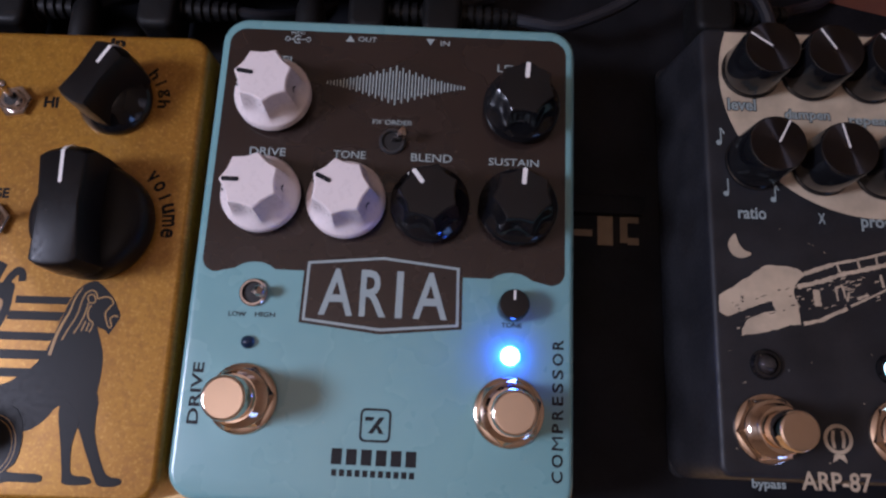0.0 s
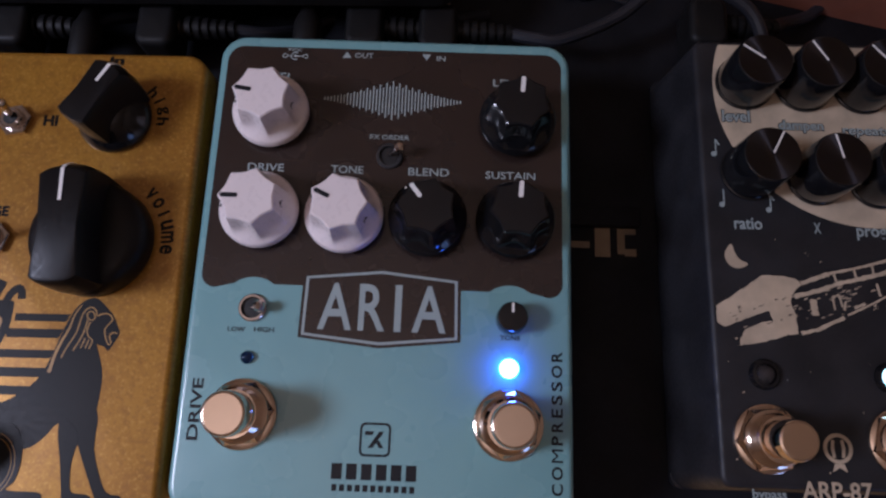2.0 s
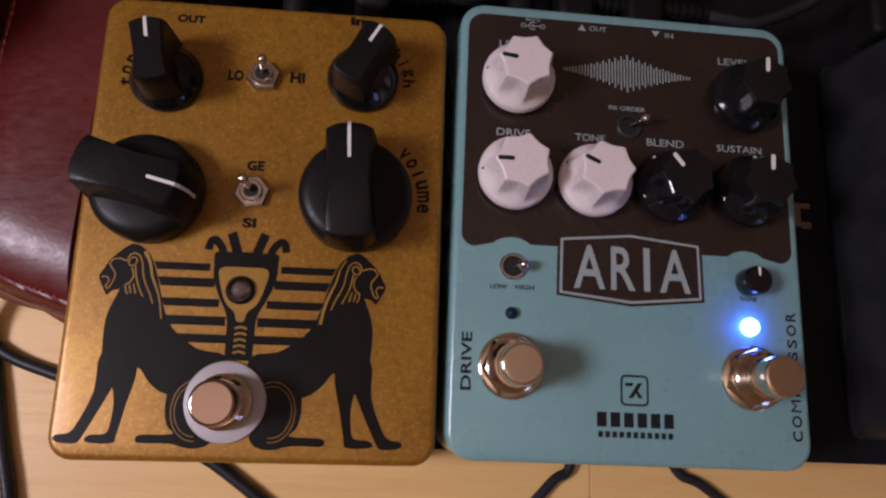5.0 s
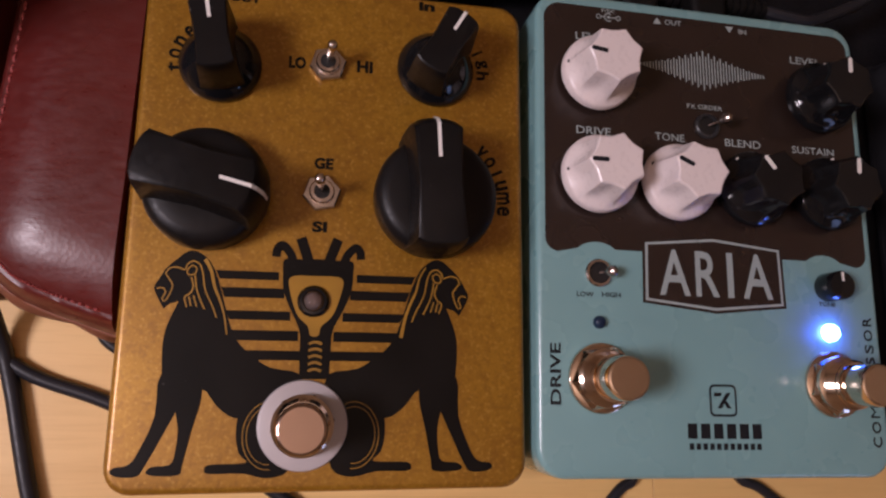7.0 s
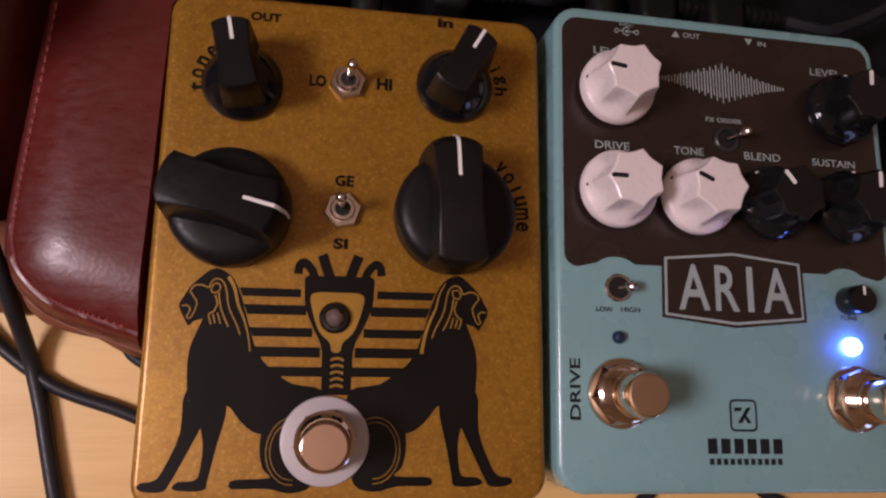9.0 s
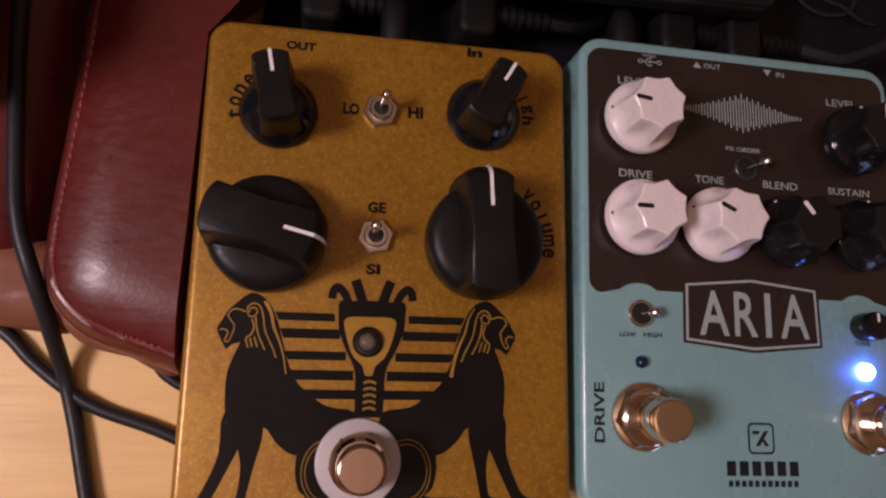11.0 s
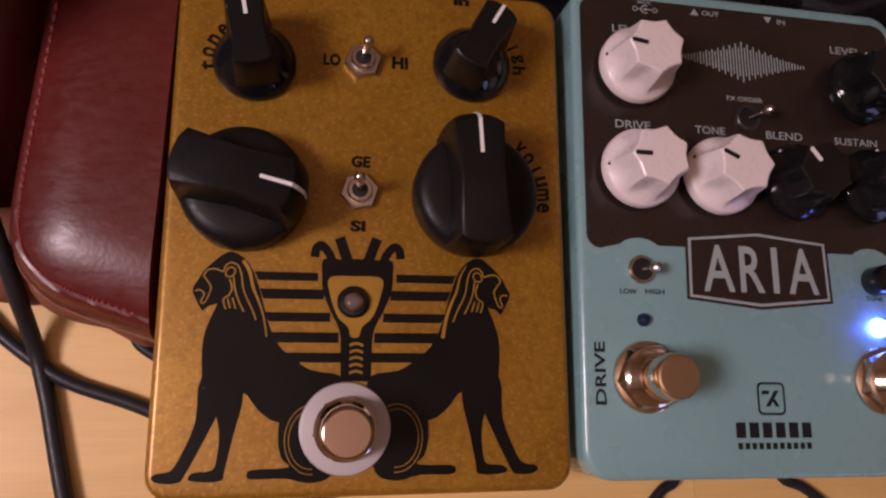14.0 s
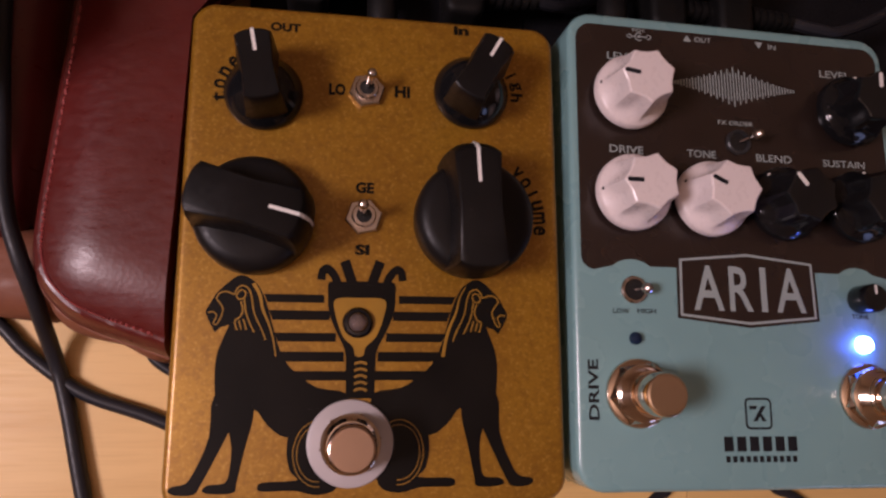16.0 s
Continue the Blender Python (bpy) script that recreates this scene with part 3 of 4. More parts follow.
def gold_pedal():
    Z, CX, CY = 36.6, -96.8, 18.4
    p = enclosure("fuzz_pedal", (-96.7, 15.9, 0), 0.76, 94.4, 123.8, Z, GOLD, 6.0, 1.8, 1.0, "gold hammered-paint guitar pedal with black winged figures, on the floor", size=0.977)
    AX, MX = -100.2 - CX, -101.1 - CX

    def art(pts, side):
        q = [(AX - side * x, y - CY) for x, y in pts]
        return q if side > 0 else q[::-1]
    for s in (1, -1):
        body = spline([(30.9, -1.6), (32.1, -4.7), (33.2, -8.1), (33.5, -12.5), (32.8, -19.3), (30.1, -23.5), (26.4, -25.4), (24.2, -21.0), (21.0, -24.7), (16.7, -27.3), (10.9, -25.2), (3.7, -23.9), (3.0, -17.6), (9.8, -16.1), (13.8, -13.6), (17.0, -10.8), (19.2, -6.8), (20.9, -1.5), (22.4, 3.4), (24.2, 7.4), (26.2, 9.4), (28.2, 10.3), (30.0, 9.8), (32.4, 7.7), (34.2, 5.7), (35.4, 3.5), (36.3, 1.5), (35.4, -0.7), (34.1, -3.0), (33.8, -3.1), (32.7, -2.1), (31.4, -1.7)], 3)
        part("figure_print", prism(art(body, s), Z, Z + 0.05), GOLDINK, p, "plain black seated figure silhouette", smooth=False)
        legs = ([(33.3, -17.8), (33.9, -26.8), (36.5, -33.9), (38.4, -36.9), (41.3, -37.5), (42.1, -38.5), (40.5, -39.4), (36.7, -39.4), (35.1, -37.3), (31.7, -30.3), (28.8, -24.1), (26.6, -20.2)],
                [(29.7, -23.5), (28.9, -29.3), (29.1, -34.4), (30.0, -37.0), (33.6, -37.4), (34.8, -38.6), (33.0, -39.3), (28.1, -39.2), (27.4, -36.9), (26.0, -29.9), (24.4, -22.8), (25.3, -19.6)],
                [(4.5, -21.9), (12.3, -21.1), (15.8, -24.6), (16.6, -30.4), (15.7, -34.8), (14.1, -36.8), (21.5, -37.1), (22.8, -38.1), (21.7, -39.1), (14.6, -39.1), (9.4, -40.2), (4.6, -38.3), (3.9, -30.3)])
        for k, leg in enumerate(legs):
            part("figure_print", prism(art(spline(leg, 3), s), Z, Z + 0.08 + 0.03 * k), GOLDINK, p, smooth=False)
        brow = [(34.1, 4.7), (33.3, 6.0), (31.7, 6.3), (30.0, 5.8), (29.6, 6.8), (28.9, 7.6), (28.0, 7.8), (26.8, 7.1), (26.0, 5.1), (25.5, 2.2), (24.7, 0.0), (23.4, -2.5), (22.4, -5.0)]
        face = [(34.1, 4.7), (33.1, 3.4), (32.4, 2.1), (32.9, 0.1), (33.7, -1.4), (34.4, -1.1), (33.8, 0.6), (34.6, 1.5), (35.7, 1.3)]
        ear = [(29.5, 5.3), (29.0, 4.6), (27.8, 4.9), (27.4, 6.1), (28.2, 6.8), (29.1, 6.3), (29.5, 5.3)]
        band = [(25.7, 8.4), (24.2, 5.7), (23.3, 2.2), (21.8, -1.2), (20.7, -4.6), (19.9, -8.8)]
        strands = ([(28.5, 4.1), (27.9, 2.1), (28.5, 0.4), (29.6, -0.6), (29.0, -2.8)], [(27.7, 4.6), (27.2, 1.7), (26.3, -0.8), (25.1, -3.2)], [(28.7, -0.4), (28.1, -2.5)], [(27.7, -0.1), (26.9, -2.6)])
        for width, pts in ((0.85, band), (0.32, brow), (0.30, face), (0.30, ear)) + tuple((0.34, q) for q in strands):
            part("gold_line", stroke(art(spline(pts, 5, False), s), width, Z, Z + 0.10, taper=width > 0.8), GOLDLINE, p, smooth=False)
        for rad, wid in ((7.4, 0.20), (6.3, 0.18)):
            part("gold_line", stroke(art([(9.4 + rad * 0.78 * math.cos(radians(a)), -31.0 + rad * math.sin(radians(a))) for a in range(-95, 126, 10)], s), wid, Z, Z + 0.17), GOLDLINE, p, smooth=False)
        for y0, y1, u0, u1 in ((5.95, 4.0, 9.0, 22.9), (2.1, -0.2, 7.6, 21.6), (-3.2, -5.3, 6.0, 20.2), (-7.65, -10.0, 4.0, 18.6), (-12.2, -14.4, 3.4, 15.4)):
            part("wing_bar", prism(art([(u0, y0), (u0, y1), (u1 - 0.6, y1), (u1 + 0.3, y0)], s), Z, Z + 0.03), GOLDINK, p, smooth=False)
        # crown prongs
        part("crown_print", prism(art([(1.0, 8.6), (3.6, 8.6), (5.5, 13.9), (3.2, 14.8)], s), Z, Z + 0.05), GOLDINK, p, smooth=False)
        part("crown_print", stroke(art(spline([(5.6, 7.6), (6.6, 10.4), (8.4, 12.4), (9.6, 11.6), (9.9, 9.6)], 4, False), s), 2.0, Z, Z + 0.065), GOLDINK, p, smooth=False)
        # shield sides
        side = spline([(0.0, 9.4), (5.0, 9.2), (8.0, 9.0), (8.2, 6.0), (7.9, 2.0), (6.2, -2.5), (4.2, -6.4), (3.6, -9.0)], 3, False) + [(3.4, -18.6), (0.0, -18.6)]
        part("shield_print", prism(art(side, s), Z, Z + 0.02), GOLDINK, p, smooth=False)
    shield = spline([(-5.9, 4.9), (0, 5.3), (5.9, 4.9), (5.8, 1.0), (4.0, -4.0), (1.6, -6.4), (0.9, -8.6), (-0.9, -8.6), (-1.6, -6.4), (-4.0, -4.0), (-5.8, 1.0)], 4)
    part("shield_print", prism([(MX + 0.5 + x, y - CY) for x, y in shield], Z, Z + 0.07), GOLDLINE, p, "gold shield on the print", smooth=False)
    for k in range(5):
        y = -10.6 - 1.55 * k
        part("gold_line", stroke([(AX - 1.5, y - CY), (AX - 0.8, y + 0.35 - CY), (AX, y + 0.5 - CY), (AX + 0.8, y + 0.35 - CY), (AX + 1.5, y - CY)], 0.6, Z, Z + 0.07), GOLDLINE, p, smooth=False)
    # lettering
    for body, x, y, w, h in (("OUT", -124.8, 73.6, 7.6, 2.4), ("in", -77.2, 76.4, 4.2, 2.6), ("LO", -109.6, 57.2, 4.2, 3.2), ("HI", -92.8, 57.6, 4.0, 3.2), ("GE", -102.3, 31.6, 4.6, 2.9), ("SI", -102.2, 15.9, 3.6, 2.7)):
        lettering(body, x - CX, y - CY, w, h, Z, GOLDINK, p, bold=0.05)
    arc_letters("tone", -124.6 - CX, 56.2 - CY, 10.2, 186, 16.5, 3.3, Z, GOLDINK, p)
    arc_letters("high", -72.4 - CX, 59.8 - CY, 10.6, 44, 15.0, 3.3, Z, GOLDINK, p)
    arc_letters("volume", -72.9 - CX, 25.4 - CY, 16.4, 47, 10.6, 3.4, Z, GOLDINK, p)
    # controls
    bar_knob(p, -125.6 - CX, 56.2 - CY, Z, 9.7, 16.6, 8.4, 101, BLACK, "small black bar knob", 0.82, front=1.12)
    bar_knob(p, -72.8 - CX, 59.8 - CY, Z, 9.9, 16.2, 8.4, 60, BLACK, "small black bar knob", 0.82, front=1.12)
    bar_knob(p, -126.2 - CX, 24.3 - CY, Z, 14.0, 18.0, 12.0, -14, MATTE, "large matte black bar knob", drum=True)
    bar_knob(p, -72.9 - CX, 25.3 - CY, Z, 14.9, 17.8, 11.6, 93, MATTE, "large matte black bar knob", drum=True, front=1.11, aside=1.1)
    toggle(p, -100.0 - CX, 58.6 - CY, Z, (1.0, 1.6, 9.6))
    toggle(p, -100.2 - CX, 25.4 - CY, Z, (-0.6, 0.8, 12.0))
    led(p, MX, -0.7 - CY, Z + 0.1, 2.2, CLEAR_LED, "clear indicator lens in a black bezel", BLACK)
    footswitch(p, -102.3 - CX, -28.8 - CY, Z, 10, 15.0, 7.2, 5.4, 10.1, DIM_CHROME)
    return p


gold_pedal()

# ---- charcoal pedal ----


def dark_pedal():
    Z, CX, CY = 38.1, 111.2, 27.0
    p = enclosure("delay_pedal", (110.7, 27.1, 5), 0.35, 60.0, 121.0, Z - 5, GRAPHITE, 3.0, 1.4, 3.0, "charcoal guitar pedal with a bone-coloured moon and craft print", feet=1.5, size=0.966)
    Z -= 5

    def off(pts):
        return [(x - CX, y - CY) for x, y in pts]
    disc = [(88.4, 86.2), (139.6, 86.2), (139.6, 37.5)] + [(127.0 + 41.0 * math.cos(radians(a)), 73.0 + 40.0 * math.sin(radians(a))) for a in range(285, 159, -5)]
    part("moon_print", prism(off(disc), Z, Z + 0.04), BONE, p, "large bone-coloured moon disc", smooth=False)
    # crescent
    cres = spline([(87.9, 27.7), (86.5, 26.3), (85.9, 24.4), (86.8, 22.2), (88.6, 21.2), (90.5, 21.5), (91.9, 22.5), (89.9, 23.5), (88.6, 25.4)], 3)
    part("crescent_print", prism(off(cres), Z, Z + 0.04), BONE, p, smooth=False)
    rnd = random.Random(5)

    def ragged(pts, amount, step=0.8):
        """Breaks up an outline like worn screen print."""
        out = []
        for a, b in zip(pts, pts[1:] + pts[:1]):
            m = max(1, int(math.hypot(b[0] - a[0], b[1] - a[1]) / step))
            for k in range(m):
                out.append((a[0] + (b[0] - a[0]) * k / m + rnd.uniform(-amount, amount), a[1] + (b[1] - a[1]) * k / m + rnd.uniform(-amount, amount)))
        return out
    hull = [(82.8, 11.1), (86.4, 13.5), (90.8, 16.5), (95.2, 19.4), (99.9, 19.6), (103.5, 18.9), (105.3, 17.7), (102.6, 14.4), (102.0, 12.0), (103.1, 9.7), (103.3, 4.5), (99.4, 4.0), (97.4, 7.2), (96.3, 10.2), (90.1, 8.0), (84.5, 5.7), (82.7, 6.9)]
    part("craft_print", prism(off(ragged(hull, 0.16)), Z, Z + 0.04), BONE, p, "plain bone-coloured craft shape", smooth=False)
    low = [(88.4, 2.8), (89.9, 5.2), (94.2, 7.1), (97.0, 7.6), (100.3, 4.0), (97.5, 3.0), (88.3, 1.0)]
    part("craft_print", prism(off(ragged(low, 0.2)), Z, Z + 0.05), BONE, p, smooth=False)
    for width, pts in ((1.1, [(105.3, 17.7), (112.5, 20.3)]), (0.7, [(112.6, 20.4), (120.1, 22.1), (127, 24.0), (136, 27.0)]), (0.6, [(113.8, 20.3), (114.6, 18.2)]), (0.6, [(119.2, 22.1), (119.6, 19.6)]), (0.6, [(124.2, 23.2), (124.3, 20.6)]), (0.6, [(129.2, 24.6), (129.4, 22.0)]),
                       (1.1, [(103.1, 14.1), (109.7, 15.9), (115.5, 18.0), (125.9, 20.6), (136, 24.0)]), (0.9, [(104.0, 4.6), (108.7, 5.8), (115.4, 9.0)]), (1.7, [(107.9, 13.5), (108.1, 9.3)]), (0.4, [(113.0, 14.1), (113.3, 10.8)]), (0.45, [(114.6, 15.0), (115.3, 11.7)]), (0.6, [(116.3, 13.2), (115.6, 10.9)]),
                       (0.6, [(124.8, 18.2), (125.4, 14.8)]), (0.8, [(118.4, 11.6), (121.3, 12.8)]), (0.45, [(113.0, 14.1), (114.7, 15.0)]), (0.5, [(116.5, 9.6), (124, 13.2), (132, 17.6)])):
        half = width / 2
        side_a, side_b = [], []
        for k, q in enumerate(pts):
            u, v = pts[max(0, k - 1)], pts[min(len(pts) - 1, k + 1)]
            ln = math.hypot(v[0] - u[0], v[1] - u[1])
            nx, ny = -(v[1] - u[1]) / ln * half, (v[0] - u[0]) / ln * half
            side_a.append((q[0] + nx, q[1] + ny))
            side_b.append((q[0] - nx, q[1] - ny))
        part("craft_print", prism(off(ragged(side_a + side_b[::-1], min(0.16, width * 0.16), 0.7)), Z, Z + 0.06), BONE, p, smooth=False)
    for k in range(64):
        f = rnd.random()
        x, y = 84.0 + 44 * f + rnd.uniform(-1, 1), 6.0 + 10.0 * f + rnd.uniform(-4.0, 4.0)
        a, ln, wd = rnd.uniform(0.1, 0.6), rnd.uniform(0.4, 1.6), rnd.uniform(0.12, 0.4)
        c, sn = math.cos(a), math.sin(a)
        quad = [(-ln, -wd), (ln * 0.7, -wd * 0.8), (ln, wd * 0.4), (-ln * 0.5, wd)]
        ink = BONE if f > 0.42 or k % 4 == 0 else GRAPHITE
        part("craft_fleck", prism(off([(x + (u * c - v * sn) * 0.6, y + (u * sn + v * c) * 0.6) for u, v in quad]), Z, Z + 0.07 + 0.001 * k), ink, p, smooth=False)
    for k in range(26):
        x, y = rnd.uniform(83, 138), rnd.uniform(-34, 34)
        r = rnd.uniform(0.10, 0.24)
        part("star_dot", lathe([(r, Z), (r, Z + 0.03)], 8, cx=x - CX, cy=y - CY), BONE, p, smooth=False)
    for body, x, y, w, h, m in (("level", 88.0, 62.6, 7.6, 3.4, PALE), ("dampen", 103.4, 59.8, 12.2, 3.6, PALE), ("repeats", 120.8, 58.8, 13.0, 3.2, PALE), ("ratio", 89.0, 31.8, 7.4, 3.2, PALE), ("X", 110.0, 31.2, 1.9, 2.9, PALE),
                                ("prog", 121.2, 29.6, 8.0, 3.4, PALE), ("bypass", 88.4, -36.2, 8.2, 2.8, PALE), ("ARP-87", 100.4, -35.6, 17.0, 4.4, BONE)):
        if y > 50:
            lettering(body, x - CX - 0.25, y - CY - 0.25, w + 0.5, h + 0.5, Z + 0.05, INK, p, bold=0.07)
        lettering(body, x - CX, y - CY, w, h, Z + 0.09, m, p, bold=0.02)
    for x, y, dot in ((85.0, 53.0, True), (86.2, 38.6, False), (98.6, 37.4, True)):
        part("note_mark", lathe([(0.75, Z), (0.75, Z + 0.03)], 12, cx=x - CX, cy=y - CY), PALE, p, smooth=False)
        part("note_mark", stroke(off([(x + 0.6, y), (x + 0.6, y + 4.2)]), 0.35, Z, Z + 0.035), PALE, p, smooth=False)
        if dot:
            part("note_mark", stroke(off([(x + 0.6, y + 4.2), (x + 1.6, y + 2.6)]), 0.4, Z, Z + 0.04), PALE, p, smooth=False)
    # emblem beside the switch
    ring = part("emblem", lathe([(3.6, Z), (3.6, Z + 0.04), (2.7, Z + 0.04), (2.7, Z)], 32, cx=110.2 - CX, cy=-23.4 - CY, close=(False, False)), BONE, p, "plain round bone-coloured emblem", smooth=False)
    for dx in (-1.1, 1.1):
        part("emblem_stroke", stroke(off([(110.2 + dx, -25.6), (110.2 + dx * 1.25, -23.4), (110.2 + dx, -21.4)]), 0.8, Z, Z + 0.05), BONE, p, smooth=False)
    part("emblem_stroke", prism(off([(109.0, -27.0), (111.4, -27.0), (112.0, -29.0), (110.2, -27.9), (108.4, -29.0)]), Z, Z + 0.05), BONE, p, smooth=False)
    for x, y, a in ((94.7, 74.2, 145), (111.0, 74.0, 122), (127.2, 73.8, 130), (94.3, 47.8, 62), (111.9, 46.9, 102), (128.4, 46.4, 90)):
        kn = part("knob", lathe([(8.0, 0), (8.15, 0.3), (8.15, 0.9), (7.7, 1.2)], 48), BLACK, p, "glossy black round knob with a spun metal top", at=(x - CX, y - CY, Z), turn=a)
        part("grip", lathe([(7.7, 1.1), (8.0, 1.7), (7.4, 12.9), (7.15, 13.5), (6.95, 13.6)], 48, close=(True, True)), BLACK, kn)
        part("cap", lathe([(6.9, 13.4), (6.9, 13.75), (0.05, 13.8)], 48), CAP, kn)
        part("pointer_line", prism([(0.2, -0.22), (6.8, -0.22), (6.8, 0.22), (0.2, 0.22)], 13.75, 13.92), WHITEMARK, kn, smooth=False)
    led(p, 93.6 - CX, -6.0 - CY, Z, 2.4, SMOKE_LED, "unlit smoky indicator", BLACK)
    led(p, 125.0 - CX, -6.0 - CY, Z, 2.4, PALE_LED, "lit pale indicator", BLACK)
    footswitch(p, 93.0 - CX, -21.6 - CY, Z, 5, 16.0, 8.2, 4.7)
    footswitch(p, 126.0 - CX, -21.6 - CY, Z, 15, 16.0, 8.2, 4.7)
    return p


dark_pedal()

# ---- board, amplifier, cables, leather ----


def board():
    p = thing("pedalboard", (62, 33, 0), 0, "low black pedalboard carrying two pedals", "pedalboard")
    part("deck", box(223.4, 190, 3.4, 5.0, 3.0, 0.4), BOARD, p, at=(-0.7, 20, 0))
    for sx in (-1, 1):
        for sy in (-1, 1):
            part("rubber_foot", lathe([(5, 0), (5.5, 3.4)], 20), RUBBER, p, at=(sx * 98, sy * 64, 0))
    # Black slab added to cover the floor behind the gold pedal.
    part("rear_slab", box(84, 68, 3.4, 5.0, 3.0, 0.4), BOARD, p, at=(-154.6, 80.6, 0))
    rail = part("rail", box(26, 6, 5.0, 8.0, 0.8, 0.5), BOARD, p, at=(-1, 10, 0))
    for x, w, y0, y1 in ((52.6, 6.4, 33.6, 35.6), (60.6, 4.6, 31.0, 41.0), (67.4, 2.2, 32.0, 40.0), (69.6, 3.4, 38.2, 40.4), (69.6, 3.4, 31.4, 33.6)):
        part("faded_mark", prism([(x - 62, y0 - 33), (x + w - 62, y0 - 33), (x + w - 62, y1 - 33), (x - 62, y1 - 33)], 4.9, 5.1), TAN, p, "faded tan bars of unreadable print", smooth=False)


board()


def amplifier():
    p = thing("amplifier", (-68, 177, 0), 1.5, "black amplifier with white printed words behind the pedals", "amplifier")
    part("case", box(330, 120, 0, 27.8, 6, 4.0), AMP, p, at=(60, 30, 0))
    part("top_panel", box(164, 160, 28.0, 34.0, 5, 2.0), AMP, p)
    part("edge_trim", box(160, 2.4, 33.0, 34.6, 1.1, 0.8), RUBBER, p, at=(0, -78, 0))
    lettering("MASTER", -46.0, -76.5, 14.0, 2.9, 34.05, WHITEMARK, p, bold=0.03)
    lettering("GAIN", 55.0, -75.8, 9.8, 3.2, 34.05, WHITEMARK, p, bold=0.03)


amplifier()


def right_angle_plug(name, x, y, z, towards, cable_pts, label, r=5.2):
    """A jack plug pushed into a pedal's back, with a ribbed sleeve to the side and its cable."""
    p = thing(name, (x, y, z), 0, label, "cable plug", "plugs behind the pedals")
    part("head", box(11.5, 15.5, -6.5, 6.5, 3.2, 2.2, 0, 1.2), RUBBER, p)
    part("ferrule", lathe([(4.0, -10.5), (4.4, -10), (4.4, -7.0), (3.2, -7.0)], 24), STEEL, p).matrix_basis = pose(0, 0, 0, 90, 0, 0)
    prof = []
    for k in range(7):
        q = 3.9 - 0.22 * k
        prof += [(q, k * 2.6), (q, k * 2.6 + 1.6), (q - 0.8, k * 2.6 + 1.7), (q - 0.8, k * 2.6 + 2.5)]
    sleeve = part("strain_relief", lathe(prof, 20), RUBBER, p)
    sleeve.matrix_basis = pose(5.0 * U * towards, 1.5 * U, 0, 0, 90 * towards, 0)
    pts = [(x + towards * 22, y + 1.5, z)] + cable_pts
    part("cable", tube([(a - x, b - y, c - z) for a, b, c in pts], 1.9, 10, 8), CABLE, p)


PLUG = "black right-angle jack plug behind a pedal"
right_angle_plug("jack_plug", -117, 92.5, 19, 1, [(-92, 99, 16), (-80, 107, 8), (-70, 112, 4)], PLUG)
right_angle_plug("jack_plug", -73, 93.5, 19, 1, [(-42, 96, 16), (-30, 103, 8), (-24, 110, 3)], PLUG)
right_angle_plug("jack_plug", -11, 95.5, 19, 1, [(17, 103, 15), (26, 110, 8)], PLUG)
right_angle_plug("jack_plug", 91, 99, 20, 1, [(118, 106, 14), (132, 114, 8), (140, 124, 7)], PLUG)
right_angle_plug("jack_plug", 11, 95.0, 19, 1, [(40, 94, 21), (48.4, 93.4, 22), (65, 101, 23), (76, 110, 26), (83, 113, 29), (90, 107, 31), (101, 100, 30), (106, 90.5, 27), (108, 84, 22)], PLUG)


def power_plug(x, y, z):
    p = thing("power_plug", (x, y, z), 0, "small black round power plug behind a pedal", "power plug", "power plugs behind the pedals")
    ob = part("barrel", lathe([(3.9, -7), (4.4, -6), (4.4, 5), (3.2, 8), (1.6, 14), (1.5, 15)], 24), RUBBER, p)
    ob.matrix_basis = pose(0, 0, 0, -90, 0, 0)
    part("cable", tube([(0, 14, 0), (1, 20, -3), (4, 28, -z + 3)], 1.4, 8), CABLE, p)


power_plug(-96, 88.5, 19)
power_plug(-28, 90.5, 22)


def floor_cable(name, pts, r, label):
    bm = tube(pts, r, 12, 10)
    return tagged(part(name, bm, CABLE), label, "cable", "loose cables")


floor_cable("instrument_cable", [(-196, 150, 23), (-193, 80, 22), (-189.0, 40, 21.5), (-186.4, 24, 21.2), (-182.8, 13, 20), (-180.4, 5.0, 16.5), (-179.0, -2.4, 11.5), (-178.2, -8.6, 6.0), (-176.6, -15.4, 2.6), (-173.4, -26.0, 2.0), (-171.0, -35.0, 2.0), (-168.0, -46.0, 2.0), (-164.4, -58.0, 2.0), (-159, -80, 2.0), (-159, -110, 2.0)], 2.05, "thick black cable draped over the leather bag to the floor")
floor_cable("instrument_cable", [(-250, 22, 2), (-215, 9, 2), (-195, -1.5, 2), (-186, -9.6, 2), (-177, -16.4, 2), (-168, -21.6, 2), (-152, -27, 2), (-132, -36, 2), (-117, -44.5, 2), (-108, -49.5, 2), (-90, -62, 2)], 1.8, "black cable lying on the floor and passing under the gold pedal")
floor_cable("patch_cable", [(-162, 2, 1.8), (-155.4, -8, 1.8), (-150.6, -13.5, 1.8), (-130, -24, 1.8)], 1.5, "black cable going under the gold pedal")
floor_cable("patch_cable", [(-2, -25, 1.6), (-6.5, -45.6, 1.6), (-12, -50.5, 1.6), (-28, -68, 1.6)], 1.5, "thin black cable coming out under the board")
floor_cable("patch_cable", [(16, -25, 1.6), (26, -45.4, 1.6), (35, -50.5, 1.6), (56, -66, 1.6)], 1.5, "thin black cable coming out under the board")

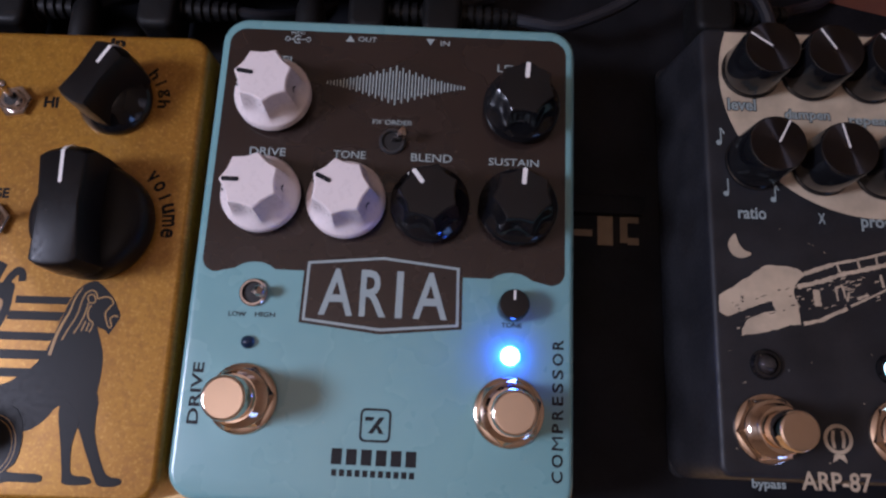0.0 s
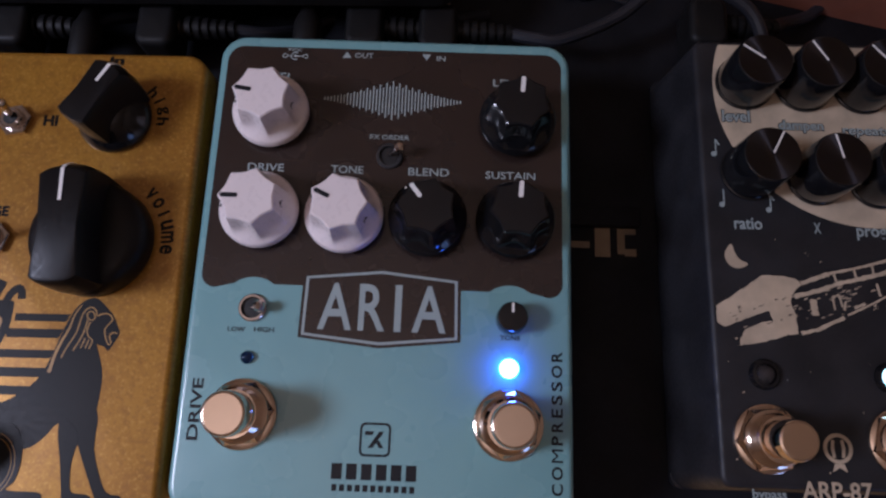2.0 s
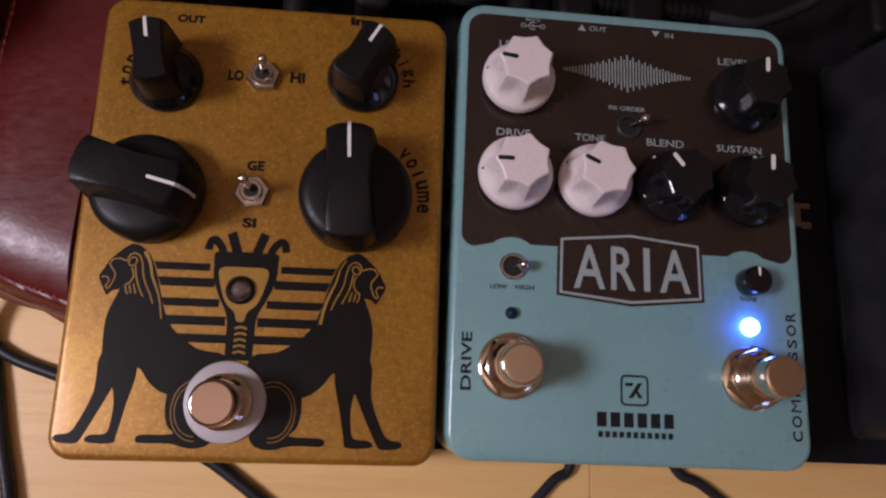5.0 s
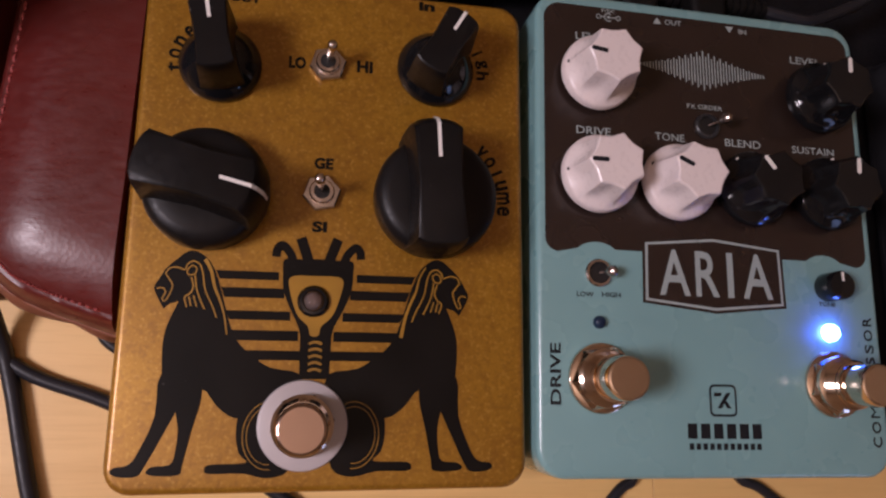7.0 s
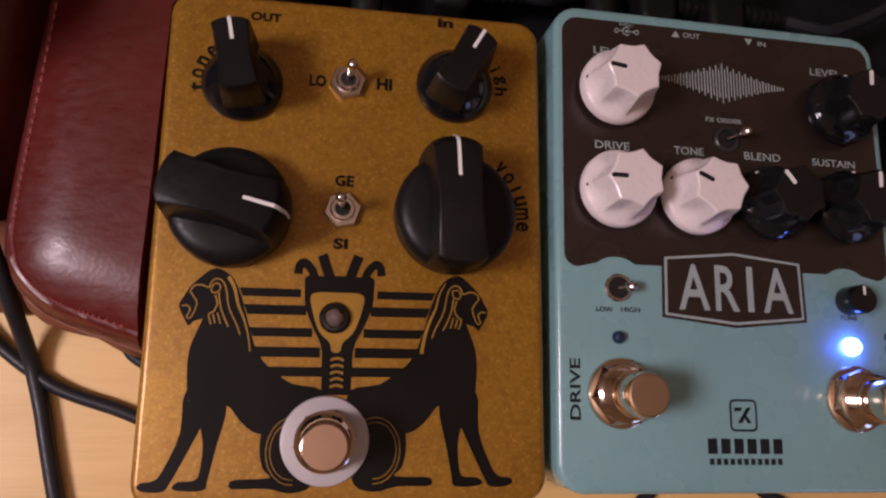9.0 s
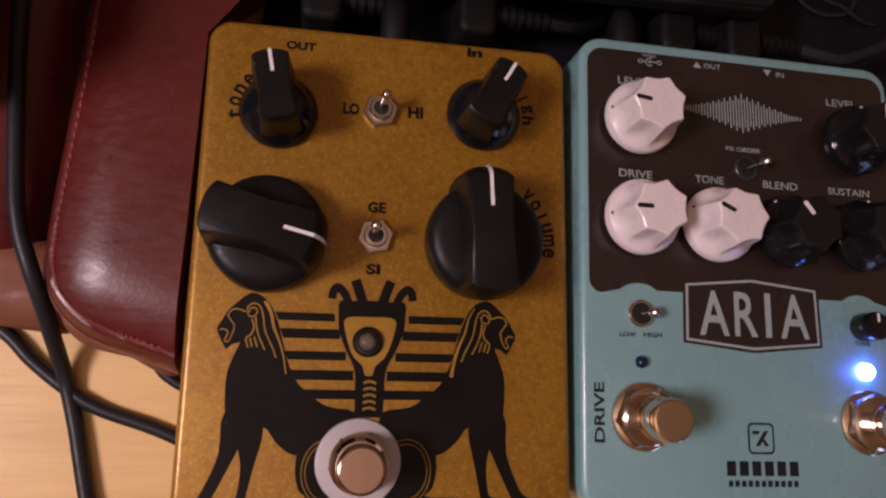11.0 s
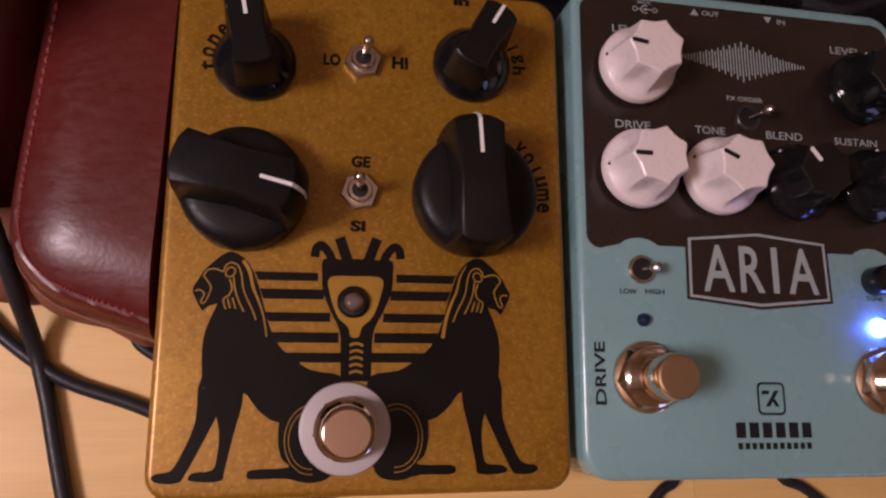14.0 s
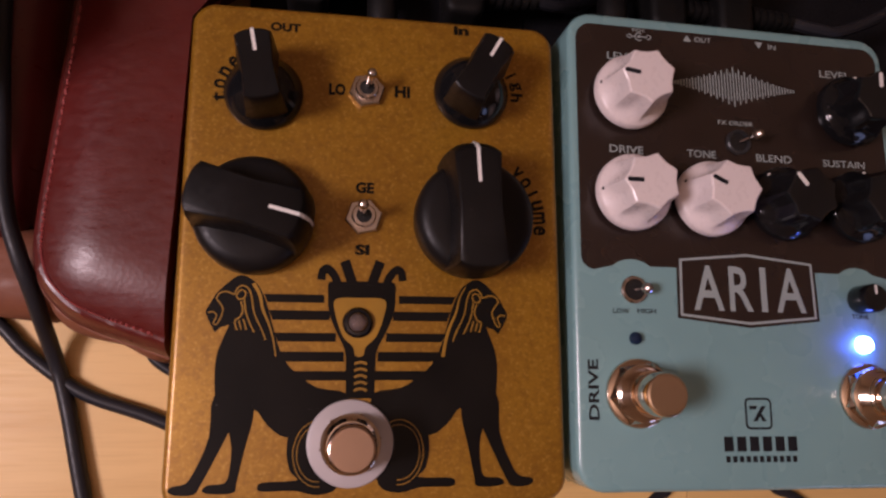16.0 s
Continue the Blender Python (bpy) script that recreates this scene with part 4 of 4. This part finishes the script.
floor_cable("thin_cable", [(42, 132, 6), (47, 122, 6), (56, 118.6, 6), (65, 121, 6), (68, 128, 6), (62, 136, 6), (52, 137, 6.4), (46, 130, 7.4)], 0.8, "thin black cable looped on the board behind the teal pedal")
floor_cable("thin_cable", [(50, 140, 6), (54, 125, 7.4), (62, 121.4, 7.4), (70, 118, 6), (75, 117.4, 6)], 0.8, "thin black cable lying on the board behind the teal pedal")


def leather_bag():
    p = thing("leather_bag", (0, 0, 0), 0, "glossy red leather bag with a stitched flap on the floor", "bag")
    body = spline([(-146.4, -9.6), (-146.2, 30), (-146.0, 80), (-144, 92), (-138, 112), (-138, 170), (-156, 178), (-170, 170), (-172.5, 110), (-174.5, 60), (-176.4, 20), (-176.6, 8), (-175.4, 0.0), (-170.5, -5.0), (-160, -7.6)], 8)
    loops = []
    for z, q in ((0, 0.985), (1.5, 1.0), (7, 1.005), (13, 1.0), (17, 0.985), (19, 0.96), (20, 0.9), (20.4, 0.6)):
        loops.append([(-160 + (x + 160) * q if x < -160 else x, 60 + (y - 60) * q, z) for x, y in body])
    part("body", loft(loops), LEATHER_SIDE, p, "tan-brown leather underside")
    part("gusset", box(150, 24, 0, 15, 8, 9, 0, 3), LEATHER_SIDE, p, "tan-brown leather roll", at=(-246, 16.6, 0), turn=-6)
    part("back_flap", box(150, 190, 0, 20, 10, 13, 0, 2), LEATHER, p, "dark red leather back half", at=(-256.5, 112, 0), turn=-1.5)

    # The flap is a cushion: a welt along its free edge, a stitched furrow, then a soft crown.
    edge = spline([(-146.0, -11.3), (-157.8, -7.4), (-164.4, -5.0), (-170.6, -1.8), (-176.0, 3.6), (-178.6, 9.0), (-179.8, 16), (-179.6, 30), (-178.6, 50), (-177.6, 72), (-176.6, 96), (-175.6, 130), (-175, 165)], 8, False)
    edge = [Vector(q) for q in edge]
    side = []
    n = len(edge) - 1
    for i in range(n + 1):
        y = 24.0 + (i / n) ** 1.25 * 141.0
        side.append(Vector((-145.5 + (y + 11) * 0.008 + (max(0.0, min(1.0, (y - 82) / 9)) ** 0.8) * 11.5, y)))

    def away(q):
        best = 1e9
        for a, b in zip(edge, edge[1:]):
            ab = b - a
            f = min(1.0, max(0.0, (q - a).dot(ab) / ab.length_squared))
            best = min(best, (q - a - ab * f).length)
        return best

    def height(q):
        d = away(q)
        k = min(1.0, d / 4.0)
        z = 19.2 + 7.0 * (1 - (1 - k) ** 2.2)
        if d > 4.0:
            f = min(1.0, (d - 4.0) / 17.0)
            z += 4.6 * (1 - (1 - f) ** 2.3)
        z -= 0.30 * math.exp(-((d - 4.3) / 0.55) ** 2)
        return z - 0.0009 * max(0.0, q.y - 16) ** 1.6
    steps = [0, 0.008, 0.02, 0.035, 0.055, 0.075, 0.095, 0.115, 0.13, 0.145, 0.16, 0.19, 0.23, 0.28, 0.34, 0.41, 0.49, 0.58, 0.68, 0.79, 0.9, 1.0]
    bm = bmesh.new()
    grid = []
    for a, b in zip(edge, side):
        row = []
        for f in steps:
            q = a.lerp(b, f)
            row.append(bm.verts.new((q.x * U, q.y * U, height(q) * U)))
        grid.append(row)
    for r0, r1 in zip(grid, grid[1:]):
        for k in range(len(steps) - 1):
            bm.faces.new((r0[k], r0[k + 1], r1[k + 1], r1[k]))
    ring = [r[0] for r in grid] + grid[-1][1:] + [r[-1] for r in grid[-2::-1]] + grid[0][-2:0:-1]
    top = [bm.verts.new(v.co) for v in ring]
    low = [bm.verts.new((v.co.x, v.co.y, 16.5 * U)) for v in ring]
    for k in range(len(ring)):
        bm.faces.new((top[k - 1], top[k], low[k], low[k - 1]))
    bm.faces.new(low)
    bmesh.ops.recalc_face_normals(bm, faces=bm.faces[:])
    part("flap", bm, LEATHER, p)
    part("piping", tube([(q.x, q.y, 17.9) for q in edge[::2]], 0.6, 8, 2), LEATHER_SIDE, p)
    seam = []
    for i in range(len(edge)):
        t = (edge[min(i + 1, n)] - edge[max(i - 1, 0)]).normalized()
        q = edge[i] + Vector((t.y, -t.x)) * 4.3
        if q.x < -147.5 and q.y < 80:
            seam.append(q)
    for a, b in zip(seam, seam[1:]):
        m = max(1, round((b - a).length / 3.2))
        for k in range(m):
            q0, q1 = a.lerp(b, (k + 0.12) / m), a.lerp(b, (k + 0.8) / m)
            z0, z1 = height(q0), height(q1)
            part("stitch", tube([(q0.x, q0.y, z0 - 0.1), ((q0.x + q1.x) / 2, (q0.y + q1.y) / 2, (z0 + z1) / 2 + 0.45), (q1.x, q1.y, z1 - 0.1)], 0.36, 5, 2), THREAD, p)


leather_bag()


# Block added at the left so that its shadow darkens the bag's back.
def shade_block():
    p = thing("shade_block", (-251, 140, 0), 0, "plain black block added to shade the back of the bag", "case")
    part("base", box(104, 176, 19.9, 30.0, 6, 4, 0, 2), RUBBER, p)
    part("shell", box(108, 180, 30.0, 86, 8, 5, 0, 2), RUBBER, p)
    part("seam", tube([(-52, -90.2, 58), (0, -90.6, 58), (52, -90.2, 58)], 0.9, 8, 4), CABLE, p)


shade_block()

tagged(part("leather_strip", box(120, 30, 0, 16, 4, 3), LEATHER_SIDE, at=(168, 124, 5), turn=-13), "brown-red leather edge behind the charcoal pedal", "leather strip")
